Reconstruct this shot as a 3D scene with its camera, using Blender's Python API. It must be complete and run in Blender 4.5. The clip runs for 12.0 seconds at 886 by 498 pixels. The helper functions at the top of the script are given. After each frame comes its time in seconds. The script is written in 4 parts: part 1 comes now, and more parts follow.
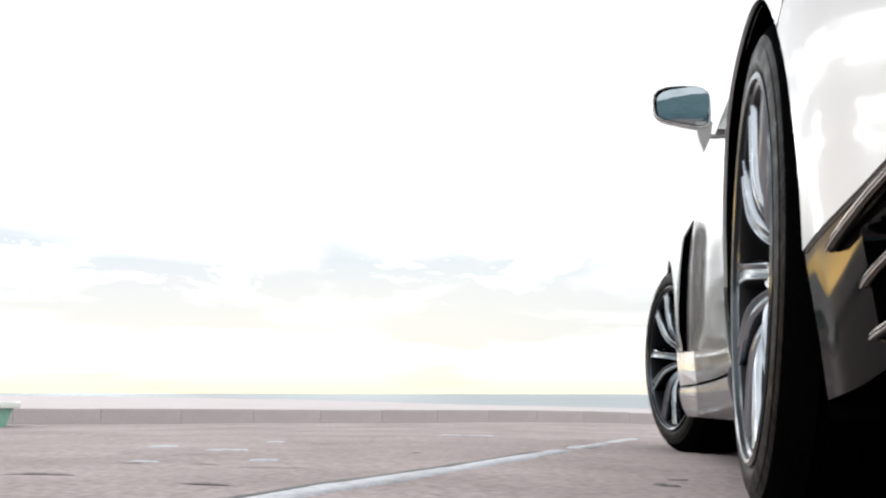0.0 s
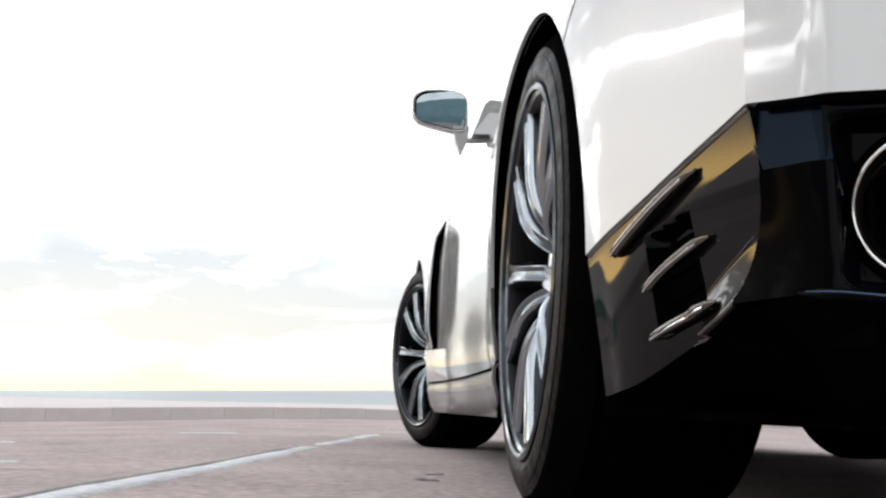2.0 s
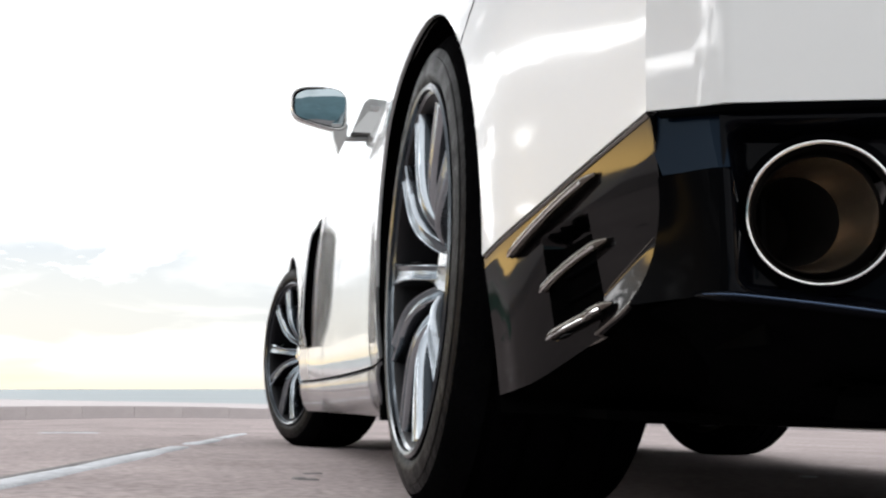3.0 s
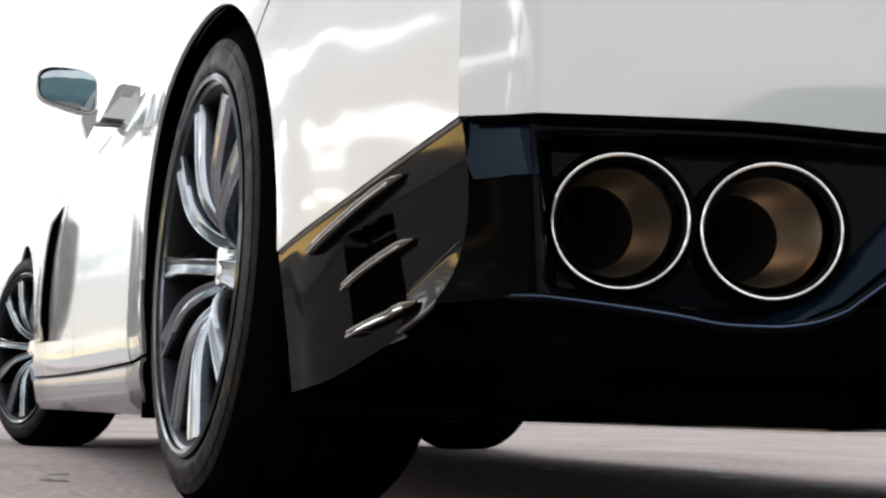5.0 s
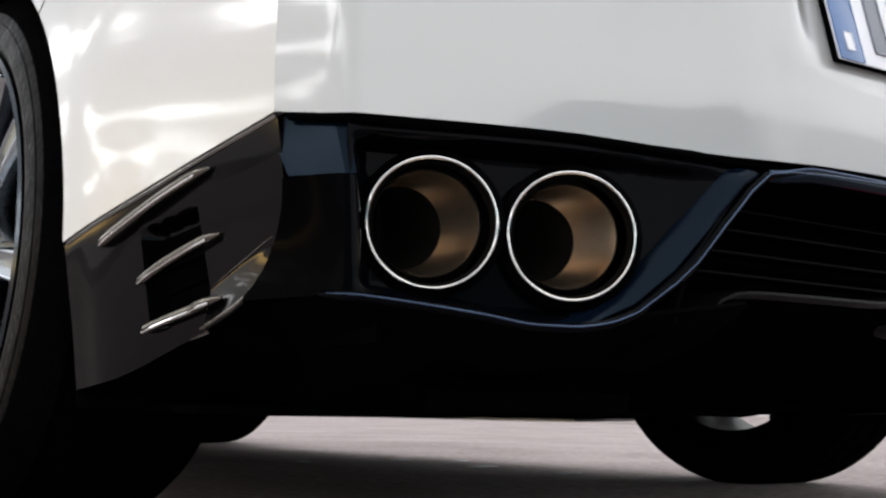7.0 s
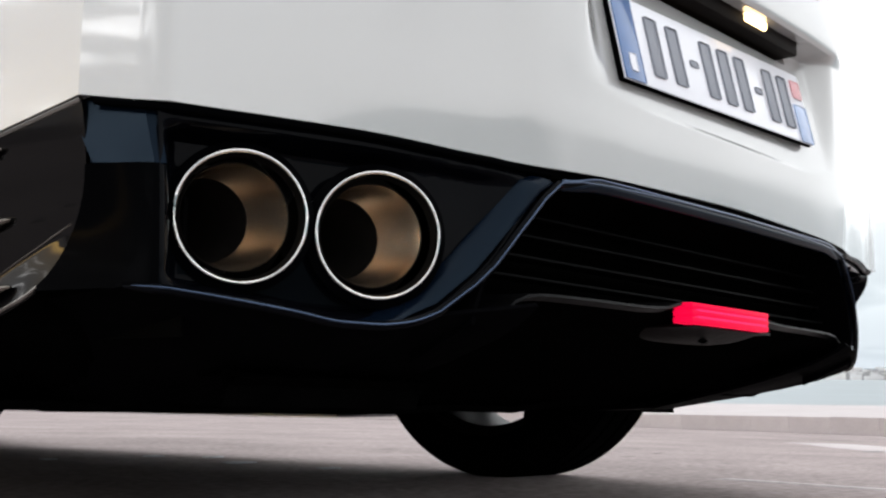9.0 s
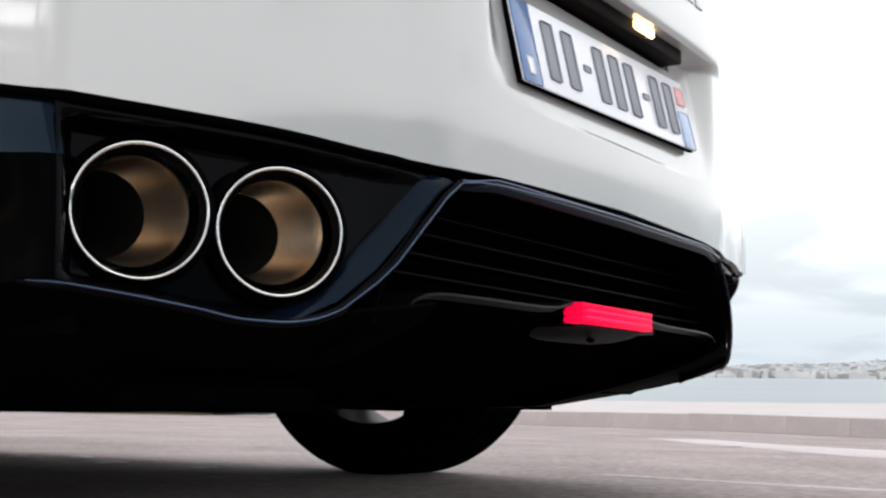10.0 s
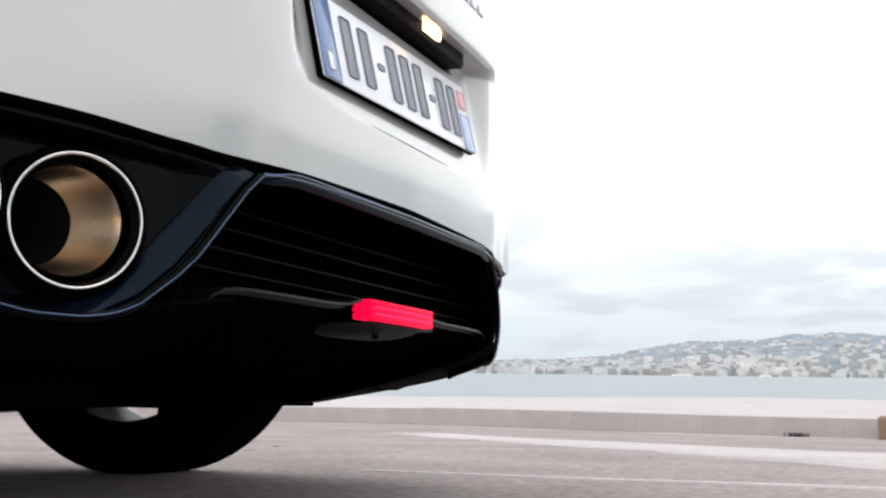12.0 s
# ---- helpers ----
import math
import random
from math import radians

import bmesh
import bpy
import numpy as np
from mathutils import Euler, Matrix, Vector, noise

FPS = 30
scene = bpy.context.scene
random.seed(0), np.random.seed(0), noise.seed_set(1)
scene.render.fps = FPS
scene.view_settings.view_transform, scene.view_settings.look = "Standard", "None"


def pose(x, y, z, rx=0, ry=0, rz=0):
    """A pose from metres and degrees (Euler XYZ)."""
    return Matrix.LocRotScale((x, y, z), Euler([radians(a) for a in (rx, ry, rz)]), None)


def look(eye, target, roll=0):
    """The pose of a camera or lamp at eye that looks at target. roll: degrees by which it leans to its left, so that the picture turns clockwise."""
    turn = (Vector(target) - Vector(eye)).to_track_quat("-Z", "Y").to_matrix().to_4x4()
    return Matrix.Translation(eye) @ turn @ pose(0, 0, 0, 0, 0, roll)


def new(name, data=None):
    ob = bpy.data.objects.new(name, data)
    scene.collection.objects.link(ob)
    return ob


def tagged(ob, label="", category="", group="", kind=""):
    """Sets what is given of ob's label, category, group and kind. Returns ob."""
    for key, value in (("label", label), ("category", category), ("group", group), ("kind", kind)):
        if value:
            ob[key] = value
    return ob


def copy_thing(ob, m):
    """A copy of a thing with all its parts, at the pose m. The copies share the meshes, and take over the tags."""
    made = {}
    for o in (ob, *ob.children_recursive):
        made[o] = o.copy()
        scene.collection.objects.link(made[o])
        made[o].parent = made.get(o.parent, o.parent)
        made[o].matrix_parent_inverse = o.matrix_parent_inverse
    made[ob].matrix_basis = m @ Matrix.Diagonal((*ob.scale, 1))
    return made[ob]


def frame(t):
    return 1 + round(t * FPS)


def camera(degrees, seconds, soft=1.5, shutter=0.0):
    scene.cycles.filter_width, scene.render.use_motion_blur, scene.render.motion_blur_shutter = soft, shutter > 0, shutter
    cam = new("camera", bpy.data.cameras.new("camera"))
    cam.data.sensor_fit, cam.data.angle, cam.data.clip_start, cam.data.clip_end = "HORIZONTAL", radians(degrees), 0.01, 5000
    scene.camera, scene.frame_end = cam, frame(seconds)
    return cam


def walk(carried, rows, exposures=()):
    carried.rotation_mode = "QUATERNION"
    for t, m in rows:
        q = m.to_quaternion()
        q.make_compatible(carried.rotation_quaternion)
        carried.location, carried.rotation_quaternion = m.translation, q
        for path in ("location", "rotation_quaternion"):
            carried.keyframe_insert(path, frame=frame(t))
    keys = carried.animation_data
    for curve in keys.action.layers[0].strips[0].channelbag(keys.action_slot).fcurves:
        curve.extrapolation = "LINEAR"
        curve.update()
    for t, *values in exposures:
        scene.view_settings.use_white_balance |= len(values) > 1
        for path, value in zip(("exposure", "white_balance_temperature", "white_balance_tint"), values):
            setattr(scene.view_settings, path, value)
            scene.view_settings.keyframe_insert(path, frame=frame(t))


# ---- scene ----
cam = camera(42.8, 12.0, soft=2.2, shutter=0.35)
PATH = [
    (0, (-1.092, -1.619, 0.182), (-1.421, 0.337, 0.435), 0.2),
    (0.5, (-1.109, -1.624, 0.182), (-1.329, 0.348, 0.434), 0.1),
    (1, (-1.125, -1.624, 0.182), (-1.227, 0.358, 0.433), 0.1),
    (1.5, (-1.142, -1.626, 0.183), (-1.13, 0.358, 0.433), -0.0),
    (2, (-1.161, -1.625, 0.183), (-1.024, 0.355, 0.431), 0.1),
    (2.5, (-1.179, -1.627, 0.184), (-0.928, 0.342, 0.43), -0.0),
    (3, (-1.199, -1.625, 0.183), (-0.825, 0.325, 0.429), 0.1),
    (5, (-1.271, -1.607, 0.184), (-0.447, 0.199, 0.424), 0.1),
    (5.5, (-1.292, -1.6, 0.189), (-0.359, 0.154, 0.419), -0.2),
    (6, (-1.31, -1.593, 0.191), (-0.27, 0.101, 0.417), -0.1),
    (6.5, (-1.325, -1.586, 0.189), (-0.194, 0.048, 0.416), -0.1),
    (7, (-1.34, -1.576, 0.19), (-0.113, -0.013, 0.414), -0.1),
    (9, (-1.392, -1.541, 0.191), (0.157, -0.295, 0.408), 0.4),
    (9.5, (-1.403, -1.528, 0.19), (0.214, -0.372, 0.407), 0.4),
    (10, (-1.412, -1.513, 0.192), (0.273, -0.457, 0.406), 0.5),
    (10.5, (-1.423, -1.5, 0.192), (0.319, -0.54, 0.405), 0.5),
    (11, (-1.43, -1.485, 0.191), (0.366, -0.631, 0.403), 0.6),
    (11.5, (-1.438, -1.467, 0.192), (0.405, -0.719, 0.403), 0.6),
    (12, (-1.441, -1.447, 0.193), (0.444, -0.814, 0.403), 0.6),
]
walk(cam, [(t, look(eye, target, roll)) for t, eye, target, roll in PATH])

# ---- world, sun, exposure ----
SUN_AZ, SUN_EL = -64.0, 9.0   # degrees from +y towards +x, and above the horizon
scene.view_settings.exposure = 0.0
sun_dir = Vector((math.sin(radians(SUN_AZ)) * math.cos(radians(SUN_EL)), math.cos(radians(SUN_AZ)) * math.cos(radians(SUN_EL)), math.sin(radians(SUN_EL))))
world = bpy.data.worlds.new("sky")
scene.world = world
world.use_nodes = True


def sky_nodes():
    nt = world.node_tree
    nt.nodes.clear()
    N, L = nt.nodes.new, nt.links.new

    def mth(op, a, b=None, clamp=False):
        n = N("ShaderNodeMath")
        n.operation, n.use_clamp = op, clamp
        for i, v in enumerate((a, b)):
            if v is None:
                continue
            if isinstance(v, (int, float)):
                n.inputs[i].default_value = v
            else:
                L(v, n.inputs[i])
        return n.outputs[0]

    def mixc(f, a, b):
        n = N("ShaderNodeMix")
        n.data_type = "RGBA"
        if isinstance(f, float):
            n.inputs[0].default_value = f
        else:
            L(f, n.inputs[0])
        for i, v in ((6, a), (7, b)):
            if isinstance(v, tuple):
                n.inputs[i].default_value = (*v, 1)
            else:
                L(v, n.inputs[i])
        return n.outputs[2]

    def rng(v, a, b, c=0.0, d=1.0):
        n = N("ShaderNodeMapRange")
        n.interpolation_type = "SMOOTHSTEP"
        L(v, n.inputs[0])
        for i, w in enumerate((a, b, c, d)):
            n.inputs[i + 1].default_value = w
        return n.outputs[0]

    tc = N("ShaderNodeTexCoord")
    sep = N("ShaderNodeSeparateXYZ")
    L(tc.outputs["Generated"], sep.inputs[0])
    x, y, z = sep.outputs
    zz = mth("MAXIMUM", z, 0.0)
    # cloud sheet: the direction thrown on to a level layer, so that clouds flatten towards the horizon
    den = mth("ADD", zz, 0.16)
    com = N("ShaderNodeCombineXYZ")
    L(mth("DIVIDE", mth("ADD", mth("MULTIPLY", x, math.cos(BANK_TURN)), mth("MULTIPLY", y, math.sin(BANK_TURN))), den), com.inputs[0])
    L(mth("DIVIDE", mth("SUBTRACT", mth("MULTIPLY", y, math.cos(BANK_TURN)), mth("MULTIPLY", x, math.sin(BANK_TURN))), den), com.inputs[1])
    big = N("ShaderNodeTexNoise")
    big.inputs["Scale"].default_value, big.inputs["Detail"].default_value, big.inputs["Roughness"].default_value = 1.35, 5.0, 0.47
    big.inputs["Distortion"].default_value = 0.5
    L(com.outputs[0], big.inputs["Vector"])
    sun = N("ShaderNodeVectorMath")
    sun.operation = "DOT_PRODUCT"
    L(tc.outputs["Generated"], sun.inputs[0])
    sun.inputs[1].default_value = sun_dir
    near = rng(sun.outputs["Value"], -0.35, 1.15)          # 0 away from the sun, 1 at it
    glow = mth("POWER", rng(sun.outputs["Value"], 0.0, 1.0), 1.8)
    sky = N("ShaderNodeTexSky")
    sky.sky_type, sky.sun_disc = "NISHITA", False
    sky.sun_elevation, sky.sun_rotation = radians(SUN_EL), radians(SUN_AZ)
    sky.air_density, sky.dust_density = 1.0, 2.0
    clear = N("ShaderNodeVectorMath")
    clear.operation = "SCALE"
    L(sky.outputs[0], clear.inputs[0])
    clear.inputs["Scale"].default_value = SKY_CLEAR
    lit = mixc(near, CLOUD_FAR, CLOUD_NEAR)
    dark = mixc(near, GREY_FAR, GREY_NEAR)
    # the grey bank lies low over the horizon
    low = mth("MULTIPLY", rng(z, 0.035, 0.062), rng(z, 0.085, 0.16, 1.0, 0.0))
    bank = mth("SUBTRACT", mth("ADD", big.outputs["Fac"], 0.09), mth("MULTIPLY", low, 0.25))
    cover = rng(bank, 0.34, 0.54)
    cloud = mixc(cover, dark, lit)
    # sunlit streaks, only on the sun's side, drawn out along the wind
    side = rng(sun.outputs["Value"], 0.40, 0.80)
    com2 = N("ShaderNodeCombineXYZ")
    L(mth("MULTIPLY", mth("DIVIDE", x, den), 2.6), com2.inputs[0])
    L(mth("MULTIPLY", mth("DIVIDE", y, den), 1.5), com2.inputs[1])
    com2.inputs[2].default_value = STREAK_SEED
    fine = N("ShaderNodeTexNoise")
    fine.inputs["Scale"].default_value, fine.inputs["Detail"].default_value, fine.inputs["Roughness"].default_value = 1.0, 8.0, 0.62
    fine.inputs["Distortion"].default_value = 0.4
    L(com2.outputs[0], fine.inputs["Vector"])
    cloud = mixc(mth("MULTIPLY", rng(fine.outputs["Fac"], 0.515, 0.60), mth("MULTIPLY", side, rng(z, 0.07, 0.15))), cloud, STREAK)
    haze = mixc(glow, HAZE_FAR, HAZE_NEAR)
    hz_near = mth("MULTIPLY", rng(z, 0.0, 0.028, 1.0, 0.0), near)
    hz_far = mth("MULTIPLY", rng(z, 0.03, 0.18, 1.0, 0.0), mth("SUBTRACT", 1.0, near))
    col = mixc(mth("MULTIPLY", mth("ADD", hz_near, hz_far), 0.88), cloud, haze)
    # the veiled sun colours the horizon below it
    col = mixc(mth("MULTIPLY", rng(z, 0.0, 0.050, 1.0, 0.0), rng(sun.outputs["Value"], 0.86, 0.98)), col, HAZE_SUN)
    add = N("ShaderNodeVectorMath")
    add.operation = "ADD"
    L(col, add.inputs[0])
    L(clear.outputs[0], add.inputs[1])
    bg = N("ShaderNodeBackground")
    L(add.outputs[0], bg.inputs[0])
    bg.inputs[1].default_value = SKY_STRENGTH
    out = N("ShaderNodeOutputWorld")
    L(bg.outputs[0], out.inputs[0])


SKY_STRENGTH, SKY_CLEAR = 1.0, 0.02
CLOUD_NEAR, CLOUD_FAR = (0.99, 1.02, 1.07), (1.85, 1.87, 1.9)
BANK_TURN, STREAK_SEED = radians(22), 2.12
STREAK = (6.6, 6.6, 6.7)
GREY_NEAR, GREY_FAR = (0.57, 0.69, 0.85), (0.98, 1.01, 1.04)
HAZE_SUN = (10.5, 6.8, 2.3)
HAZE_NEAR, HAZE_FAR = (2.8, 2.0, 0.76), (0.60, 0.69, 0.775)
sky_nodes()
lamp = bpy.data.lights.new("sun", "SUN")
lamp.energy, lamp.angle, lamp.color = 0.2, radians(50), (1.0, 0.96, 0.92)
sun_ob = new("sun", lamp)
sun_ob.matrix_world = look(sun_dir * 50, (0, 0, 0))


# ---- materials ----
def material(name, colour, rough=0.5, metal=0.0, coat=0.0, vary=0.0, scale=8.0, grain=0.0, grain_scale=80.0, bump=0.0, rough_vary=0.0, spec=0.5, piece=0.0):
    """A surface with colour variation at two scales, uneven gloss and fine relief, at real size."""
    m = bpy.data.materials.new(name)
    m.use_nodes = True
    nt = m.node_tree
    N, L = nt.nodes.new, nt.links.new
    b = nt.nodes["Principled BSDF"]
    b.inputs["Base Color"].default_value = (*colour, 1)
    b.inputs["Roughness"].default_value, b.inputs["Metallic"].default_value = rough, metal
    b.inputs["Coat Weight"].default_value, b.inputs["Coat Roughness"].default_value = coat, 0.05
    b.inputs["Specular IOR Level"].default_value = spec
    tc = N("ShaderNodeTexCoord")

    def nz(s, det=5.0):
        n = N("ShaderNodeTexNoise")
        n.inputs["Scale"].default_value, n.inputs["Detail"].default_value = s, det
        L(tc.outputs["Object"], n.inputs["Vector"])
        return n.outputs["Fac"]

    if vary or grain or piece:
        a, g = nz(scale), nz(grain_scale, 3.0)
        total = None
        for src, amount in ((a, vary), (g, grain)):
            n = N("ShaderNodeMapRange")
            L(src, n.inputs[0])
            n.inputs[1].default_value, n.inputs[2].default_value = 0.3, 0.7
            n.inputs[3].default_value, n.inputs[4].default_value = 1 - amount, 1 + amount
            if total is None:
                total = n.outputs[0]
            else:
                mu = N("ShaderNodeMath")
                mu.operation = "MULTIPLY"
                L(total, mu.inputs[0]), L(n.outputs[0], mu.inputs[1])
                total = mu.outputs[0]
        if piece:
            info = N("ShaderNodeObjectInfo")
            n = N("ShaderNodeMapRange")
            L(info.outputs["Random"], n.inputs[0])
            n.inputs[3].default_value, n.inputs[4].default_value = 1 - piece, 1 + piece
            mu = N("ShaderNodeMath")
            mu.operation = "MULTIPLY"
            L(total, mu.inputs[0]), L(n.outputs[0], mu.inputs[1])
            total = mu.outputs[0]
        sc = N("ShaderNodeVectorMath")
        sc.operation = "SCALE"
        sc.inputs[0].default_value = colour
        L(total, sc.inputs["Scale"])
        L(sc.outputs[0], b.inputs["Base Color"])
    if rough_vary:
        n = N("ShaderNodeMapRange")
        L(nz(scale * 2.3), n.inputs[0])
        n.inputs[1].default_value, n.inputs[2].default_value = 0.3, 0.7
        n.inputs[3].default_value, n.inputs[4].default_value = max(0.02, rough - rough_vary), rough + rough_vary
        L(n.outputs[0], b.inputs["Roughness"])
    if bump:
        n = N("ShaderNodeBump")
        n.inputs["Strength"].default_value, n.inputs["Distance"].default_value = bump, 0.01
        L(nz(grain_scale * 0.7, 6.0), n.inputs["Height"])
        L(n.outputs[0], b.inputs["Normal"])
    return m


def glow_material(name, colour, strength, base):
    m = material(name, base, 0.4, spec=0.04)
    b = m.node_tree.nodes["Principled BSDF"]
    b.inputs["Emission Color"].default_value, b.inputs["Emission Strength"].default_value = (*colour, 1), strength
    return m


PAINT = material("white_pearl_paint", (0.405, 0.408, 0.403), 0.22, coat=1.0, vary=0.012, scale=3, rough_vary=0.03)
PAINT.node_tree.nodes["Principled BSDF"].inputs["Coat IOR"].default_value = 1.78
GLOSS = material("gloss_black_trim", (0.0012, 0.0013, 0.0016), 0.05, rough_vary=0.025, scale=5, spec=0.19)
# Trim black with the blue sheen of reflected sky put into its colours.
SKY_SHEEN = material("sky_sheen_black_lip", (0.0016, 0.0038, 0.0085), 0.21, rough_vary=0.05, scale=7, spec=0.115)
SKY_SHEEN.node_tree.nodes["Principled BSDF"].inputs["Specular Tint"].default_value = (0.55, 0.78, 1.0, 1)
DISHED = material("piano_black_valance", (0.0012, 0.0014, 0.0022), 0.06, rough_vary=0.03, scale=5, spec=0.035)
DEEP = material("deep_black_corner", (0.0010, 0.0011, 0.0014), 0.10, rough_vary=0.03, scale=5, spec=0.004)
MATT = material("black_plastic", (0.0016, 0.0016, 0.0019), 0.5, vary=0.2, scale=12, grain=0.15, bump=0.12, spec=0.0012)
LINER = material("wheel_arch_felt", (0.0015, 0.0015, 0.0015), 0.95, vary=0.3, scale=20, spec=0.0004)
SKIRT = material("satin_grey_sill", (0.165, 0.155, 0.165), 0.22, metal=0.3, coat=0.5, vary=0.04, scale=6)
RUBBER = material("tyre_rubber", (0.0014, 0.0014, 0.0016), 0.7, spec=0.0008, vary=0.25, scale=14, grain=0.25, grain_scale=160, bump=0.25, rough_vary=0.12)
SIDEWALL = material("tyre_sidewall_rubber", (0.0030, 0.0030, 0.0034), 0.42, spec=0.030, vary=0.25, scale=14, grain=0.2, grain_scale=160, bump=0.2, rough_vary=0.1)
ALLOY = material("smoked_alloy", (0.37, 0.40, 0.43), 0.16, metal=1.0, vary=0.06, scale=9, rough_vary=0.06)
RIM_GREY = material("dark_rim_lip", (0.052, 0.060, 0.068), 0.16, metal=1.0, vary=0.1, scale=12)
GROOVE = material("dark_grey_alloy", (0.150, 0.172, 0.190), 0.24, metal=1.0, vary=0.1, scale=12)
# Metal for thin beads that stand in for gold glints on the trim.
GLINT_METAL = material("trim_glint_metal", (0.20, 0.19, 0.175), 0.16, metal=1.0, vary=0.2, scale=9)
# Brown metal gives the black blades their tan reflection by colour.
BLADE = material("tan_sheen_blade", (0.17, 0.155, 0.135), 0.18, metal=1.0, vary=0.15, scale=14, rough_vary=0.05)
# Blue metal for added beads that imitate the sky's glint on the lips.
SKY_GLINT = material("sky_glint_bead", (0.05, 0.072, 0.115), 0.25, metal=1.0, vary=0.2, scale=9)
# Darkened copy of the alloy: shade on the spoke flanks as colour.
INNER = material("shaded_spoke_side", (0.034, 0.040, 0.046), 0.24, metal=1.0, vary=0.2, scale=12, rough_vary=0.06)
BARREL = material("dark_alloy_barrel", (0.004, 0.004, 0.005), 0.5, metal=0.0, spec=0.10, vary=0.15, scale=12)
CHROME = material("polished_steel", (0.68, 0.68, 0.67), 0.10, metal=1.0, vary=0.05, scale=12, rough_vary=0.04)
BURNT = material("heat_browned_steel", (0.64, 0.52, 0.40), 0.27, metal=1.0, vary=0.10, scale=14)
SOOT_SHADE = material("soot_and_shade", (0.004, 0.0035, 0.003), 0.95, vary=0.3, scale=30, spec=0.05)
BRAKE = material("cast_iron_disc", (0.14, 0.14, 0.145), 0.42, metal=0.9, vary=0.1, scale=25)
MIRROR = material("mirror_glass", (0.30, 0.345, 0.365), 0.02, metal=1.0)
DARK_GLASS = material("tinted_window", (0.006, 0.010, 0.011), 0.03)
PLATE_WHITE = material("plate_white", (0.74, 0.75, 0.80), 0.35, coat=0.4, vary=0.02, scale=20)
PLATE_BLUE = material("plate_blue", (0.06, 0.14, 0.33), 0.35, coat=0.4, vary=0.08, scale=40)
PLATE_INK = material("plate_ink", (0.21, 0.225, 0.26), 0.45)
# Red mark and right blue band are lightened to hold the plate's glare.
RED_MARK = material("glare_paled_red_mark", (0.62, 0.30, 0.32), 0.4, vary=0.1, scale=60)
PLATE_PALE = material("plate_glare_blue", (0.27, 0.36, 0.55), 0.35, coat=0.4, vary=0.12, scale=60)
BADGE = material("badge_grey", (0.40, 0.41, 0.43), 0.2, metal=0.8)
# Slot black, its brown tint holding the plate lamp's warm spill.
SLOT = material("lamp_tinted_black_plastic", (0.007, 0.005, 0.004), 0.6, spec=0.05, vary=0.3, scale=15)
# Black plastic lightened and reddened, fog lamp glow put into the colour.
BRACKET = material("lamp_lit_black_plastic", (0.0034, 0.0026, 0.0026), 0.5, vary=0.25, scale=14, grain=0.15, bump=0.1, spec=0.10)
SHELF = material("satin_black_shelf", (0.0030, 0.0030, 0.0034), 0.35, spec=0.06, vary=0.2, scale=9, grain=0.1, bump=0.08)
SLAT = material("dull_black_slat", (0.0022, 0.0022, 0.0025), 0.4, spec=0.022, vary=0.2, scale=9)
RIB = glow_material("bright_red_rib", (1.0, 0.022, 0.11), 1.5, (0.30, 0.002, 0.02))
FOG = glow_material("red_lamp", (1.0, 0.002, 0.055), 0.85, (0.30, 0.002, 0.02))
LAMP = glow_material("warm_lamp", (1.0, 0.66, 0.30), 7.0, (0.8, 0.7, 0.5))
ASPHALT = material("pale_worn_asphalt", (0.315, 0.270, 0.264), 0.95, vary=0.15, scale=1.6, grain=0.24, grain_scale=45, bump=0.4, spec=0.02)
PAVING = material("pale_paving", (0.43, 0.39, 0.388), 0.8, vary=0.06, scale=1.2, grain=0.08, grain_scale=40, bump=0.3)
STONE = material("kerb_concrete", (0.395, 0.355, 0.352), 0.85, vary=0.07, scale=4, grain=0.06, grain_scale=60, bump=0.3, piece=0.04)
ROADPAINT = material("worn_white_line", (0.39, 0.402, 0.425), 0.7, vary=0.14, scale=6, grain=0.25, grain_scale=45, bump=0.3)
PALE_TAR = material("pale_patched_asphalt", (0.46, 0.413, 0.412), 0.85, vary=0.10, scale=2, grain=0.15, grain_scale=50, bump=0.5)
WEED = material("dry_weed", (0.025, 0.028, 0.020), 0.9, vary=0.3, scale=40)
TAR = material("dark_tar", (0.11, 0.10, 0.10), 0.7, vary=0.3, scale=15, grain=0.2, bump=0.4)
PIT = material("pitted_asphalt", (0.175, 0.150, 0.147), 0.85, vary=0.3, scale=12, grain=0.2, bump=0.4)
SEA = material("calm_sea", (0.185, 0.222, 0.238), 0.35, vary=0.08, scale=0.02, spec=0.06)
WALLMAT = material("sea_wall_concrete", (0.3, 0.28, 0.27), 0.9, vary=0.15, scale=2, grain=0.1, bump=0.4)
# Far shore base colours are paled and blued, distance haze mixed in.
HILL = material("hazed_hillside", (0.20, 0.236, 0.266), 0.95, vary=0.25, scale=0.012, grain=0.25, grain_scale=0.08)
HOUSE = material("hazed_house_wall", (0.56, 0.565, 0.575), 0.9, vary=0.2, scale=0.01, grain=0.12, grain_scale=0.05)
ROOF = material("hazed_roof", (0.33, 0.332, 0.34), 0.9, vary=0.2, scale=0.02)
BOAT = material("white_hull", (0.82, 0.82, 0.82), 0.3, coat=0.5)
GREENBIN = material("green_mesh_plastic", (0.22, 0.42, 0.33), 0.5, vary=0.25, scale=7, grain=0.1)
PALEPLASTIC = material("pale_plastic", (0.62, 0.64, 0.60), 0.45, vary=0.05)
SLOPE = material("unseen_slope", (0.15, 0.235, 0.262), 0.95, vary=0.15, scale=0.03, grain=0.12, grain_scale=0.2)
BROWN = material("brown_stained_block", (0.23, 0.15, 0.105), 0.85, vary=0.25, scale=8, grain=0.2, bump=0.4)


